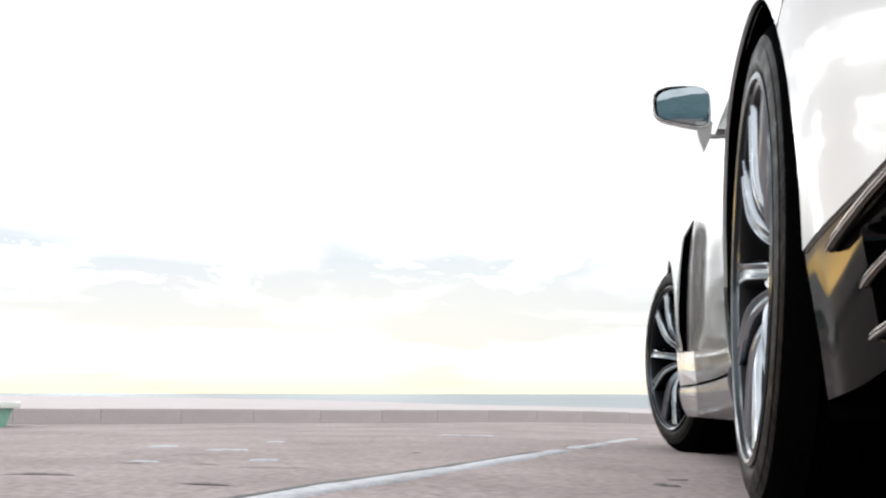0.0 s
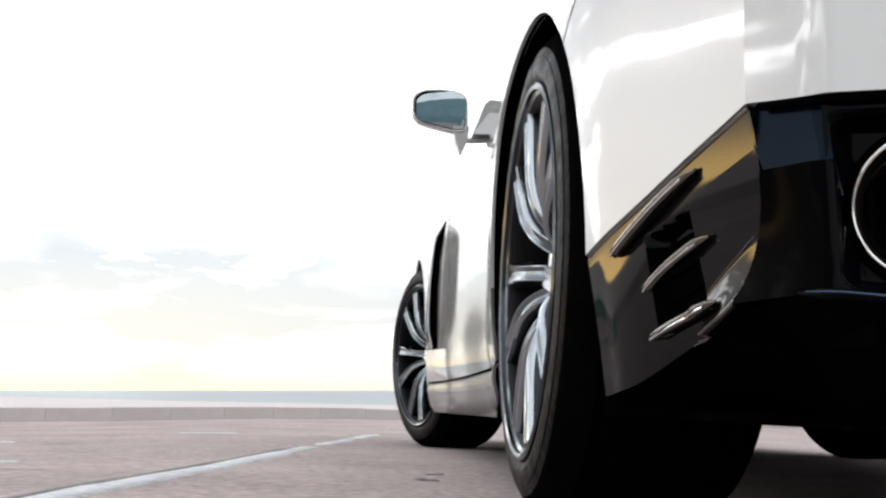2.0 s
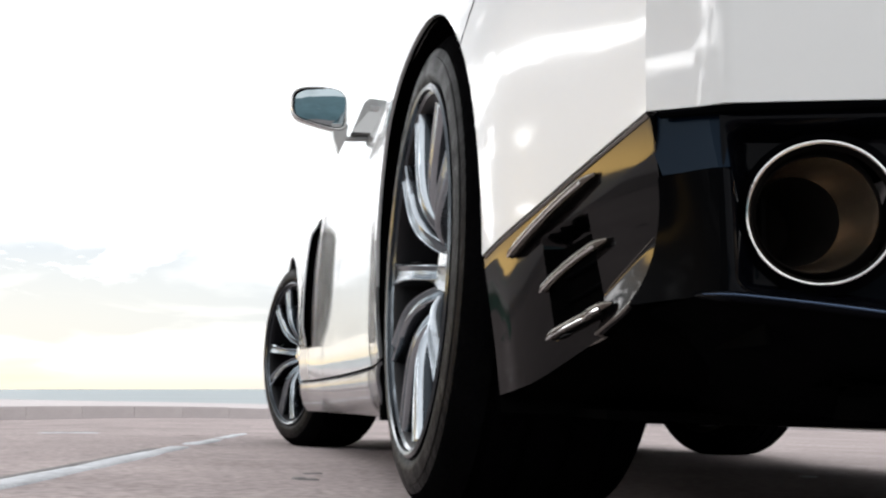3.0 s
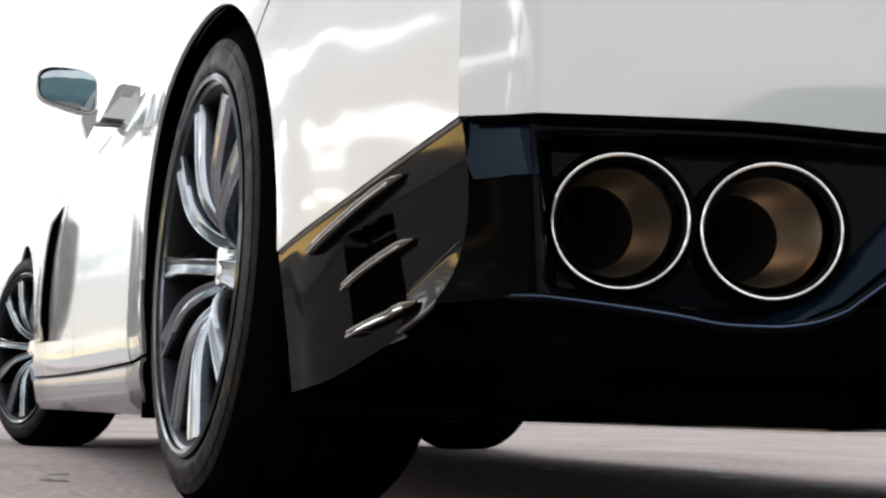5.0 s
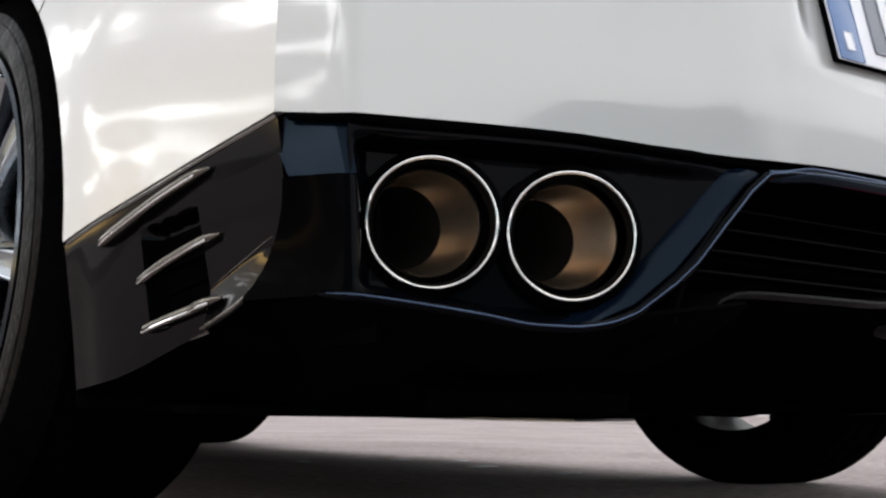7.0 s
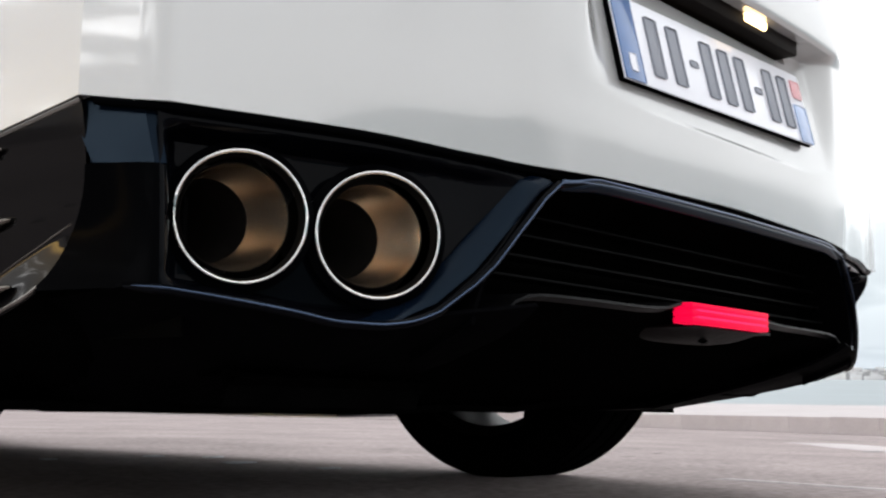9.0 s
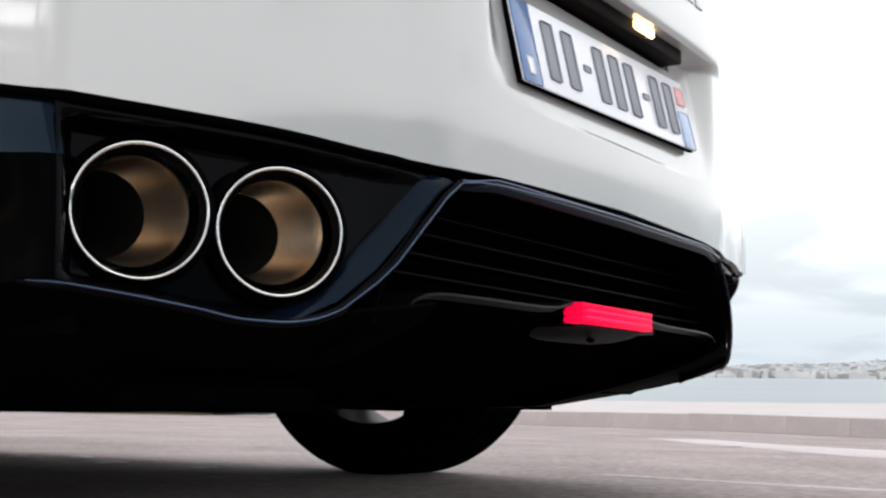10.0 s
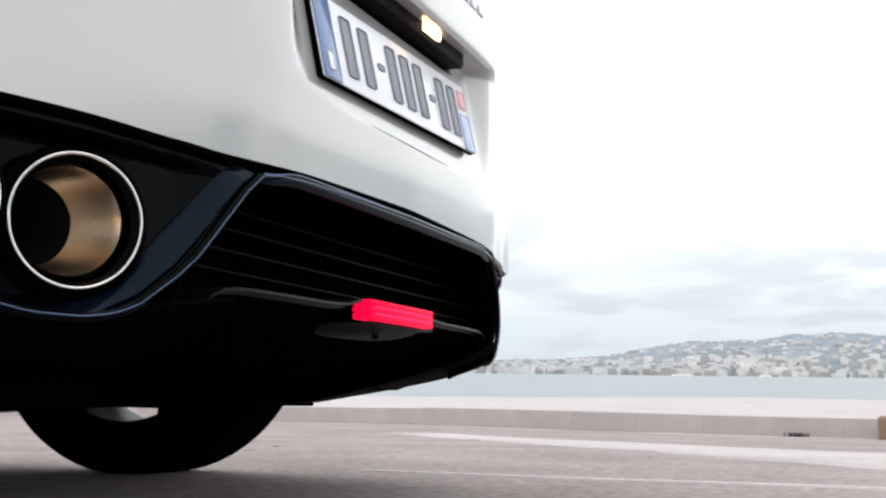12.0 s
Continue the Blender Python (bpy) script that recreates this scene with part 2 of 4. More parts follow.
# ---- helpers for shapes ----
def smooth(a, b, v):
    if b < a:
        return 1 - smooth(b, a, v)
    t = min(1.0, max(0.0, (v - a) / (b - a)))
    return t * t * (3 - 2 * t)


def curve(keys):
    """A smooth curve through (place, value) pairs, without overshoot."""
    xs, ys = zip(*sorted(keys))
    n = len(xs)
    d = [(ys[i + 1] - ys[i]) / (xs[i + 1] - xs[i]) for i in range(n - 1)]
    m = [d[0]] + [0.0 if d[i - 1] * d[i] <= 0 else 2 * d[i - 1] * d[i] / (d[i - 1] + d[i]) for i in range(1, n - 1)] + [d[-1]]

    def f(v):
        if v <= xs[0]:
            return ys[0]
        if v >= xs[-1]:
            return ys[-1]
        i = max(j for j in range(n - 1) if xs[j] <= v)
        h = xs[i + 1] - xs[i]
        t = (v - xs[i]) / h
        return (2 * t**3 - 3 * t**2 + 1) * ys[i] + (t**3 - 2 * t**2 + t) * h * m[i] + (-2 * t**3 + 3 * t**2) * ys[i + 1] + (t**3 - t**2) * h * m[i + 1]
    return f


def thicken(bm, t):
    """Gives a sheet an inner face and closed rims."""
    bm.normal_update()
    faces, rim = list(bm.faces), [e for e in bm.edges if len(e.link_faces) == 1]
    inner = {v: bm.verts.new(v.co - v.normal * t) for v in list(bm.verts)}
    for e in rim:
        f = e.link_faces[0]
        vs = list(f.verts)
        a, b = e.verts
        if vs[(vs.index(a) + 1) % len(vs)] is not b:
            a, b = b, a
        bm.faces.new((b, a, inner[a], inner[b]))
    for f in faces:
        bm.faces.new([inner[v] for v in reversed(f.verts)])


def part(name, bm, mat, parent, label="", sharp=32, solid=0.0, place=None):
    if solid:
        bmesh.ops.remove_doubles(bm, verts=list(bm.verts), dist=1e-6)
        thicken(bm, solid)
    me = bpy.data.meshes.new(name)
    bm.to_mesh(me)
    bm.free()
    me.materials.append(mat)
    for p in me.polygons:
        p.use_smooth = True
    me.set_sharp_from_angle(angle=radians(sharp))
    ob = new(name, me)
    if parent is not None:
        ob.parent = parent
    if place is not None:
        ob.matrix_basis = place
    if label:
        tagged(ob, label)
    return ob


def sheet(bm, rows, out=None):
    """Quads between rows of points of equal length; faces look along out."""
    vs = [[bm.verts.new(p) for p in r] for r in rows]
    fs = []
    for a, b in zip(vs, vs[1:]):
        for i in range(len(a) - 1):
            try:
                fs.append(bm.faces.new((a[i], a[i + 1], b[i + 1], b[i])))
            except ValueError:
                pass
    if out is not None and fs:
        tot = Vector()
        for f in fs:
            f.normal_update()
            tot += f.normal * f.calc_area()
        if tot.dot(Vector(out)) < 0:
            for f in fs:
                f.normal_flip()
    return vs


def lathe(bm, profile, n, axis="x"):
    """Turns (place along the axis, radius) pairs round the x axis."""
    rings = []
    for a, r in profile:
        rings.append([bm.verts.new((a, -r * math.sin(2 * math.pi * k / n), r * math.cos(2 * math.pi * k / n))) for k in range(n)])
    for p, q in zip(rings, rings[1:]):
        for k in range(n):
            bm.faces.new((p[k], p[(k + 1) % n], q[(k + 1) % n], q[k]))
    return rings


def block(bm, x0, x1, y0, y1, z0, z1, bevel=0.0, fn=None):
    g = bmesh.ops.create_cube(bm, size=1.0)
    for v in g["verts"]:
        v.co = Vector(((x0 + x1) / 2 + v.co.x * (x1 - x0), (y0 + y1) / 2 + v.co.y * (y1 - y0), (z0 + z1) / 2 + v.co.z * (z1 - z0)))
    vs = g["verts"]
    if bevel:
        r = bmesh.ops.bevel(bm, geom=list({e for v in vs for e in v.link_edges}), offset=bevel, segments=2, affect="EDGES", profile=0.5)
        vs = [v for v in bm.verts if v.is_valid] if fn else vs
    if fn:
        for v in vs:
            v.co = fn(v.co)


def tube(bm, pts, radius, n=10, flat=1.0, cap=True):
    """A round bar along points."""
    pts = [Vector(p) for p in pts]
    rings = []
    for i, p in enumerate(pts):
        d = (pts[min(i + 1, len(pts) - 1)] - pts[max(i - 1, 0)]).normalized()
        up = Vector((0, 0, 1)) if abs(d.z) < 0.95 else Vector((0, 1, 0))
        s = d.cross(up).normalized()
        u = s.cross(d)
        r = radius(i / (len(pts) - 1)) if callable(radius) else radius
        rings.append([bm.verts.new(p + s * r * math.cos(2 * math.pi * k / n) + u * r * flat * math.sin(2 * math.pi * k / n)) for k in range(n)])
    for a, b in zip(rings, rings[1:]):
        for k in range(n):
            bm.faces.new((a[k], a[(k + 1) % n], b[(k + 1) % n], b[k]))
    if cap:
        bm.faces.new(rings[0][::-1])
        bm.faces.new(rings[-1])


def lin(a, b, n):
    return [a + (b - a) * i / (n - 1) for i in range(n)]


# ---- the lie of the ground ----
def fall(x, extra):
    """Height of the ground across the car: level on its one side, falling on the other."""
    z, step = 0.0, 0.1
    if x < -0.83:
        v = -0.83
        while v > x and v > -2.4:
            z += 0.028 * smooth(-2.4, -1.2, v) * step
            v -= step
        return z
    z = -0.028 * (x + 0.83)
    if x > 1.5:
        t = min(x, 3.0) - 1.5
        u = t / 1.5
        z -= extra * (1.5 * (u**3 - u**4 / 2)) + extra * max(0.0, x - 3.0)
    return z


def ground_z(x, y):
    if x < -0.83:
        x = max(x, -3.0)
    return fall(x, 0.008 + 0.010 * smooth(3, -2.5, y)) - 0.0126 * max(-3.0, min(y, 14.0))


def M(p):
    """From the car's own level plan to the place: it stands on the slope, its tail a little askew to its wheels."""
    x, y, z = p
    w = smooth(-0.25, -0.62, y)
    k = w * smooth(0.45, 0.75, x)    # the far corner sits back, its lower half tucked under
    y += k * (0.036 * smooth(0.415, 0.33, z) + 0.032 * smooth(0.34, 0.25, z) - 0.010) - 0.022 * w * smooth(0.72, 0.826, x) * smooth(.30, .40, z)
    return Vector((x, y - 0.055 * x * w, z - 0.028 * (x + 0.83) - 0.0126 * y))


# ---- ground, kerb, pavement, sea ----
KERB = [(-60, -26), (-30, -9.5), (-16, -1.2), (-9.2, 2.9), (-5.45, 5.8), (-3.5, 7.75), (-1.15, 10.3), (3.0, 13.6), (7.0, 15.6), (10.6, 15.6), (12.8, 12.8), (12.4, 8.0), (10.9, 4.4), (9.55, 1.6), (9.3, -0.6), (9.0, -3.0), (8.6, -8), (8, -20), (6, -60)]


def kerb_line(step):
    """Points at even steps along the smooth line of the kerb."""
    P = [Vector(p) for p in KERB]
    fine = []
    for i in range(len(P) - 1):
        a, b, c, d = P[max(i - 1, 0)], P[i], P[i + 1], P[min(i + 2, len(P) - 1)]
        n = max(4, int((c - b).length / 0.25))
        for k in range(n):
            t = k / n
            fine.append(0.5 * ((2 * b) + (c - a) * t + (2 * a - 5 * b + 4 * c - d) * t * t + (3 * b - a - 3 * c + d) * t**3))
    out, left = [fine[0]], step
    for a, b in zip(fine, fine[1:]):
        seg = (b - a).length
        while seg >= left > 0:
            a = a + (b - a).normalized() * left
            out.append(a)
            seg -= left
            left = step
        left -= seg
    return out


def offset_line(pts, d):
    out = []
    for i, p in enumerate(pts):
        k = 1 if abs(d) < 1 else 16
        t = (pts[min(i + k, len(pts) - 1)] - pts[max(i - k, 0)]).normalized()
        out.append(p + Vector((-t.y, t.x)) * d)
    return out


def make_ground():
    line = kerb_line(0.5)
    corners = [line[-1], Vector((0, -160)), Vector((-160, -160)), Vector((-160, -60)), line[0]]
    loop = line + [a + (b - a) * (k / 24) for a, b in zip(corners, corners[1:]) for k in range(1, 24)]
    hub = Vector((-0.5, -0.5))
    bm = bmesh.new()
    rows = []
    for p in loop + [loop[0]]:
        rows.append([Vector((*(hub + (p - hub) * t), 0)) for t in [0.002] + [((k + 1) / 80) ** 1.5 for k in range(80)]])
    for r in rows:
        for v in r:
            v.z = ground_z(v.x, v.y) + 0.004 * noise.noise(Vector((v.x * 0.9, v.y * 0.9, 0)))
    sheet(bm, rows, (0, 0, 1))
    tagged(part("ground", bm, ASPHALT, None, sharp=180), "pale worn pinkish grey asphalt of a seaside car park", "ground", kind="structure")


make_ground()

KERB_H = 0.11


def kerb_h(x, y):
    return KERB_H + .062 * smooth(5.0, 8.6, x) * smooth(14, 9, y)


def make_pavement():
    line = kerb_line(0.5)
    bm = bmesh.new()
    rows = []
    for d in (-0.155, -0.6, -2.0, -4.5, -8.0):
        rows.append([Vector((p.x, p.y, ground_z(q.x, q.y) + kerb_h(q.x, q.y) - 0.006 + 0.010 * -d * smooth(9, 6, q.x) + 0.003 * noise.noise(Vector((p.x, p.y, 3))))) for p, q in zip(OFF(line, d), line)])
    sheet(bm, rows, (0, 0, 1))
    tagged(part("pavement", bm, PAVING, None, sharp=180), "pale smooth paved promenade between kerb and sea", "pavement", kind="structure")
    bm = bmesh.new()
    rows = []
    for d, z in ((-8.0, None), (-8.02, -2.0), (-8.2, -6.0)):
        rows.append([Vector((p.x, p.y, ground_z(q.x, q.y) + kerb_h(q.x, q.y) - .006 + 0.080 * smooth(9, 6, q.x) if z is None else z)) for p, q in zip(OFF(line, d), line)])
    sheet(bm, rows, (0, 1, 0))
    tagged(part("wall_sea", bm, WALLMAT, None, sharp=180), "concrete sea wall below the promenade edge", "wall", kind="structure")


def OFF(line, d):
    return offset_line(line, -d)


make_pavement()

def sea_z(x):
    return -2.2 - .003 * max(0.0, x)


bm = bmesh.new()
rings = [0.5, 40, 90, 180, 400, 900, 2000, 4400]
sheet(bm, [[Vector((r * math.sin(2 * math.pi * k / 96), r * math.cos(2 * math.pi * k / 96), sea_z(r * math.sin(2 * math.pi * k / 96)))) for k in range(97)] for r in rings], (0, 0, 1))
tagged(part("water", bm, SEA, None, sharp=180), "calm pale grey blue sea under a bright sky", "sea", kind="structure")


def strip(name, a, b, w0, w1, mat, label, lift=0.003, ragged=0.25, n=40, cat="road marking"):
    """A worn band on the ground with ragged edges."""
    a, b = Vector(a), Vector(b)
    d = (b - a).normalized()
    s = Vector((-d.y, d.x))
    bm = bmesh.new()
    rows = [[], [], [], [], []]
    for i in range(n):
        t = i / (n - 1)
        p = a + (b - a) * t
        w = w0 + (w1 - w0) * t
        w *= min(1.0, .25 + 5 * t, .25 + 5 * (1 - t)) if n < 12 else 1.0
        e0 = w * (0.5 + ragged * noise.noise(Vector((p.x * 3, p.y * 3, w0 * 40))))
        e1 = w * (0.5 + ragged * noise.noise(Vector((p.x * 3, p.y * 3, 9 + w0 * 40))))
        for r, q, dz in zip(rows, (p - s * (e0 + .004), p - s * e0, p, p + s * e1, p + s * (e1 + .004)), (-.005, 0, 0, 0, -.005) if 0 < i < n - 1 else (-.005,) * 5):
            r.append(Vector((q.x, q.y, dz + ground_z(q.x, q.y) + lift + 0.004 * noise.noise(Vector((q.x * 0.9, q.y * 0.9, 0))))))
    sheet(bm, rows, (0, 0, 1))
    return tagged(part(name, bm, mat, None, sharp=180), label, cat, kind="structure")


strip("bay_line", (-1.80, -1.3), (-1.33, 2.45), 0.064, 0.064, ROADPAINT, "worn white painted parking bay line", ragged=0.12)
strip("bay_line", (-1.31, 2.62), (-1.22, 3.3), 0.06, 0.05, ROADPAINT, "broken end of a worn white bay line", ragged=0.3)
strip("bay_line", (-1.205, 3.42), (-1.09, 4.3), 0.045, 0.03, ROADPAINT, "faint far end of a worn white bay line", ragged=0.35)
strip("bay_line", (0.78, -2.6), (1.06, -0.35), 0.035, 0.035, PALE_TAR, "worn pale trace of a parking bay line")
strip("pale_band", (1.55, -2.35), (5.6, 1.15), 1.15, 0.32, PALE_TAR, "pale repaired strip across the asphalt", ragged=0.08)
strip("gutter", (8.55, -12), (8.85, 0.2), 0.22, 0.22, PALE_TAR, "pale dusty gutter along the kerb", ragged=0.1)
strip("tar_joint", (-1.86, -1.3), (-1.40, 2.3), 0.022, 0.022, TAR, "dark tar seam beside a painted line", lift=0.002, ragged=0.4, cat="seam")
# Flecks of road paint; the last five, under the car, paint pools of light.
for cx, cy, ln, w, rz in ((-2.64, 1.98, 0.10, 0.13, 0.1), (-2.01, 1.15, 0.075, 0.055, 0.0), (-2.32, 1.72, 0.14, 0.05, 0.15), (-2.25, 0.97, 0.07, 0.05, 0.05), (-2.45, 2.6, 0.06, 0.09, 0.0), (-1.9, 3.9, 0.3, 0.12, 0.1), (0.62, 0.75, 0.10, 0.05, 0.0), (0.318, 1.165, 0.05, 0.05, 0.1), (0.64, 1.15, 0.06, 0.04, 0.0), (0.76, 1.03, 0.08, 0.04, 0.1), (0.617, 0.424, 0.07, 0.045, 0.0)):
    strip("white_fleck", (cx - ln / 2, cy - rz * ln), (cx + ln / 2, cy + rz * ln), w, w * 0.8, ROADPAINT, "small white fleck, old road paint outside, painted light under the car", ragged=0.35, n=9)
for cx, cy, ln, w in ((-1.03, 0.74, 0.06, 0.06), (-1.0, 0.95, 0.05, 0.02), (4.2, 0.2, 0.9, 0.05), (1.15, -1.60, 0.25, 0.010)):
    strip("tar_patch", (cx - ln / 2, cy), (cx + ln / 2, cy + 0.01), w, w * 0.7, TAR, "small dark tar patch in the asphalt", lift=0.0025, ragged=0.4, n=9, cat="patch")


bm = bmesh.new()
for k in range(260):
    if k % 3:
        x, y = random.uniform(-5.0, -1.0), random.uniform(.2, 8.0)
    else:
        x, y = random.uniform(1.2, 8.0), random.uniform(-3.0, 2.5)
    ln, w, a = random.uniform(.015, .07) * (1 + .2 * y), random.uniform(.006, .02), random.uniform(-.5, .5)
    vs = []
    for j in range(7):
        b = 2 * math.pi * j / 7
        q = .6 + .5 * random.random()
        u, v = ln * q * math.cos(b), w * q * math.sin(b)
        px, py = x + u * math.cos(a) - v * math.sin(a), y + u * math.sin(a) + v * math.cos(a)
        vs.append(bm.verts.new((px, py, ground_z(px, py) + .0022 + .004 * noise.noise(Vector((px * .9, py * .9, 0))))))
    bm.faces.new(vs)
tagged(part("tar_fleck", bm, PIT, None), "small dark flecks and pits scattered over the asphalt", "flecks", kind="stuff")


# ---- the car ----
car = new("sports_car")
tagged(car, "white low sports coupe with gloss black tail trim by the sea", "car")

HALF = curve([(-0.712, .826), (-0.55, .866), (-0.365, .906), (-0.2, .928), (0, .938), (.2, .940), (.42, .930), (.8, .898), (1.4, .890), (2.0, .900), (2.30, .920), (2.44, .942), (2.78, .972), (3.15, .955), (3.4, .88), (3.6, .74), (3.75, .46)])
LEAN_IN = curve([(.10, -.045), (.16, -.03), (.22, -.012), (.30, 0), (.45, 0), (.6, -.006), (.72, -.020), (.85, -.05), (.93, -.085)])
SHOULDER = curve([(-.712, .95), (-.2, .95), (.5, .93), (1.5, .91), (2.2, .86), (2.78, .82), (3.3, .71), (3.75, .58)])
DECK = curve([(-.90, 1.00), (-.712, 1.02), (0, 1.03), (.5, 1.02), (1.9, .96), (2.3, .93), (2.78, .88), (3.3, .78), (3.75, .62)])
TAIL = curve([(0, -.912), (.26, -.907), (.416, -.893), (.50, -.871), (.6, -.840), (.70, -.806), (.78, -.776)])
SPLIT = curve([(0, .420), (.28, .415), (.40, .411), (.48, .414), (.6, .420), (.78, .421), (.826, .427)])


def tail_y(ax):
    """The tail in plan: a gentle bow, a facet, and a sharp corner."""
    return TAIL(ax) if ax <= .78 else -.776 + (ax - .78) / .046 * .064


def side_x(y, z):
    flare = 0.0
    for c in (0.02, 2.80):
        r = math.hypot((y - c) / .42, (z - .33) / .43)
        flare += 0.003 * smooth(1.35, 1.0, r)
    scoop = 0.006 * smooth(2.215, 2.12, y) * smooth(1.60, 2.05, y) * smooth(.36, .50, z) * smooth(.80, .62, z)
    return HALF(y) + LEAN_IN(z) + flare - scoop


def arch_z(y, c, half=.385, top=.718):
    u = min(1.0, abs(y - c) / half)
    return .33 + (top - .33) * (1 - u**2.25) ** (1 / 2.25)


def side_sheet(name, s, ys, low, top, mat, label="", n=22, deck=0.0, solid=0.012):
    bm = bmesh.new()
    rows = []
    for y in ys:
        a, b = low(y), top(y)
        row = [M((s * side_x(y, z), y, z)) for z in lin(a, b, n)]
        if deck:
            w, zt, zd = side_x(y, b), b, DECK(y)
            for k in range(1, 9):
                t = k / 8
                row.append(M((s * (w - (w - deck) * t), y, zt + (zd - zt) * math.sin(t * math.pi / 2) ** 0.8 * (1 - deck * deck * 0.1))))
        rows.append(row)
    sheet(bm, rows, (s, 0, 0.4))
    return part(name, bm, mat, car, label, solid=solid)


def arch_ys(c, half, n=44):
    return [c - half * math.cos(math.pi * k / n) for k in range(n + 1)]


SIDES = ((-1, "left"), (1, "right"))
for s, _ in SIDES:
    c, h = 0.02, .385
    split = lambda y: .33 + (-.365 - y) / .347 * .097
    def low_quarter(y):
        if y < c - h - 1e-6:
            return split(y)
        if y > c + h + 1e-6:
            return .24
        return arch_z(y, c)
    side_sheet("rear_quarter_panel", s, lin(-.712, -.37, 16) + arch_ys(c, h) + [.4055, .45, .508], low_quarter, lambda y: SHOULDER(y), PAINT, n=26, deck=.55)
    side_sheet("door", s, lin(.512, 1.72, 30), lambda y: .24, lambda y: SHOULDER(y), PAINT, n=22)
    c2 = 2.80
    def low_front(y):
        if abs(y - c2) > h + 1e-6:
            return .24
        return arch_z(y, c2, h, .722)
    side_sheet("front_fender", s, lin(1.724, c2 - h - .0005, 14) + arch_ys(c2, h) + lin(c2 + h + .0005, 3.74, 16), low_front, lambda y: SHOULDER(y), PAINT, n=26)
    # sill with its upper crease
    bm = bmesh.new()
    rows = []
    for y in lin(.412, 2.40, 30):
        w = side_x(y, .24)
        prof = ((w - .030, .238), (w - .006, .236), (w + .004, .228), (w + .006, .205), (w - .004, .160), (w - .020, .134), (w - .10, .128), (w - .30, .126))
        rows.append([M((s * a, y, b)) for a, b in prof])
    sheet(bm, rows, (s, 0, 0))
    part("side_skirt", bm, SKIRT, car, "glossy grey side sill", solid=0.006)
    bm = bmesh.new()
    block(bm, s * .80, s * .918, .395, .425, .134, .25, 0.004, M)
    part("skirt_end", bm, MATT, car, "black end cap of the sill")
    # black inside of the wheel arches
    for cc, hh, tp in ((c, h, .718), (c2, h, .722)):
        bm = bmesh.new()
        path = [(y, arch_z(y, cc, hh - .002, tp - .002)) for y in arch_ys(cc, hh - .002)]
        path = [(path[0][0], .15)] + path + [(path[-1][0], .15)]
        rows = [[M((s * (side_x(y, max(z, .2)) - .006 if d == 0 else d), y + (0 if d == 0 else 0.0), z + (.012 if d and z > .3 else 0))) for y, z in path] for d in (0, .80, .60, .45)]
        sheet(bm, rows, (0, 0, -1))
        sheet(bm, [[M((s * .45, y, z)) for y, z in path], [M((s * .45, y, .15)) for y, z in path]], (s, 0, 0))
        part("wheel_arch_liner", bm, LINER, car, "black wheel arch lining", solid=0.003)

for s, _ in SIDES:
    bm = bmesh.new()
    tube(bm, [M((s * (side_x(y, z) + .0004), y, z)) for y, z in ((-.262, .600), (-.30, .645), (-.345, .70), (-.40, .76), (-.47, .83), (-.55, .90))], .0008, 6)
    part("shut_line", bm, MATT, car, "thin dark shut line of the bumper")

# door windows, cabin, roof
ROOF_Z = curve([(-.35, 1.03), (0, 1.16), (.4, 1.28), (.8, 1.34), (1.15, 1.35), (1.5, 1.29), (1.85, 1.12), (2.2, .95)])
bm = bmesh.new()
rows = []
for y in lin(-.35, 2.2, 40):
    zr = ROOF_Z(y)
    zb = SHOULDER(y) - .01
    wb = side_x(y, SHOULDER(y)) - .01
    k = max(0.0, (zr - zb)) / .44
    wt = wb - .24 * k - .02
    row = []
    for sx in (-1, 1):
        half = [(sx * (wb + (wt - wb) * t), zb + (zr - .05 * k - zb) * t) for t in lin(0, 1, 8)] + [(sx * wt * (1 - t), zr - .05 * k * (1 - t) ** 2) for t in lin(.15, 1, 7)]
        row += half if sx < 0 else half[::-1][1:]
    rows.append([M((a, y, b)) for a, b in row])
sheet(bm, rows, (0, 0, 1))
part("cabin_glass", bm, DARK_GLASS, car, "dark tinted windows of the cabin", solid=0.005)
bm = bmesh.new()
rows = []
for y in lin(.35, 1.45, 20):
    zr = ROOF_Z(y)
    rows.append([M((x, y, zr + .012 - .055 * (abs(x) / .58) ** 2.5)) for x in lin(-.58, .58, 15)])
sheet(bm, rows, (0, 0, 1))
part("roof", bm, PAINT, car, "white roof panel", solid=0.012)
for s, _ in SIDES:
    bm = bmesh.new()
    pts = []
    for y in lin(2.16, 1.45, 12):
        zr, zb, wb = ROOF_Z(y), SHOULDER(y) - .01, side_x(y, SHOULDER(y)) - .01
        k = max(0, zr - zb) / .44
        pts.append(M((s * (wb - .24 * k - .012), y, zr - .05 * k + .006)))
    tube(bm, pts, .026, 10)
    part("windscreen_pillar", bm, PAINT, car)
# bonnet, boot lid
bm = bmesh.new()
rows = []
for y in lin(1.9, 3.745, 30):
    w, zs = side_x(y, SHOULDER(y)) - .002, SHOULDER(y)
    rows.append([M((w * math.sin(a), y, zs + (DECK(y) - zs) * math.cos(a) ** 0.9)) for a in lin(-math.pi / 2, math.pi / 2, 21)])
sheet(bm, rows, (0, 0, 1))
part("bonnet", bm, PAINT, car, solid=0.01)
bm = bmesh.new()
sheet(bm, [[M((HALF(3.745) * math.sin(a) * (1 if z > .3 else .96), 3.745 + .09 * math.cos(a), z)) for a in lin(-math.pi / 2, math.pi / 2, 21)] for z in (.14, .3, .45, .575)], (0, 1, 0))
part("front_bumper", bm, PAINT, car, solid=0.01)
bm = bmesh.new()
rows = []
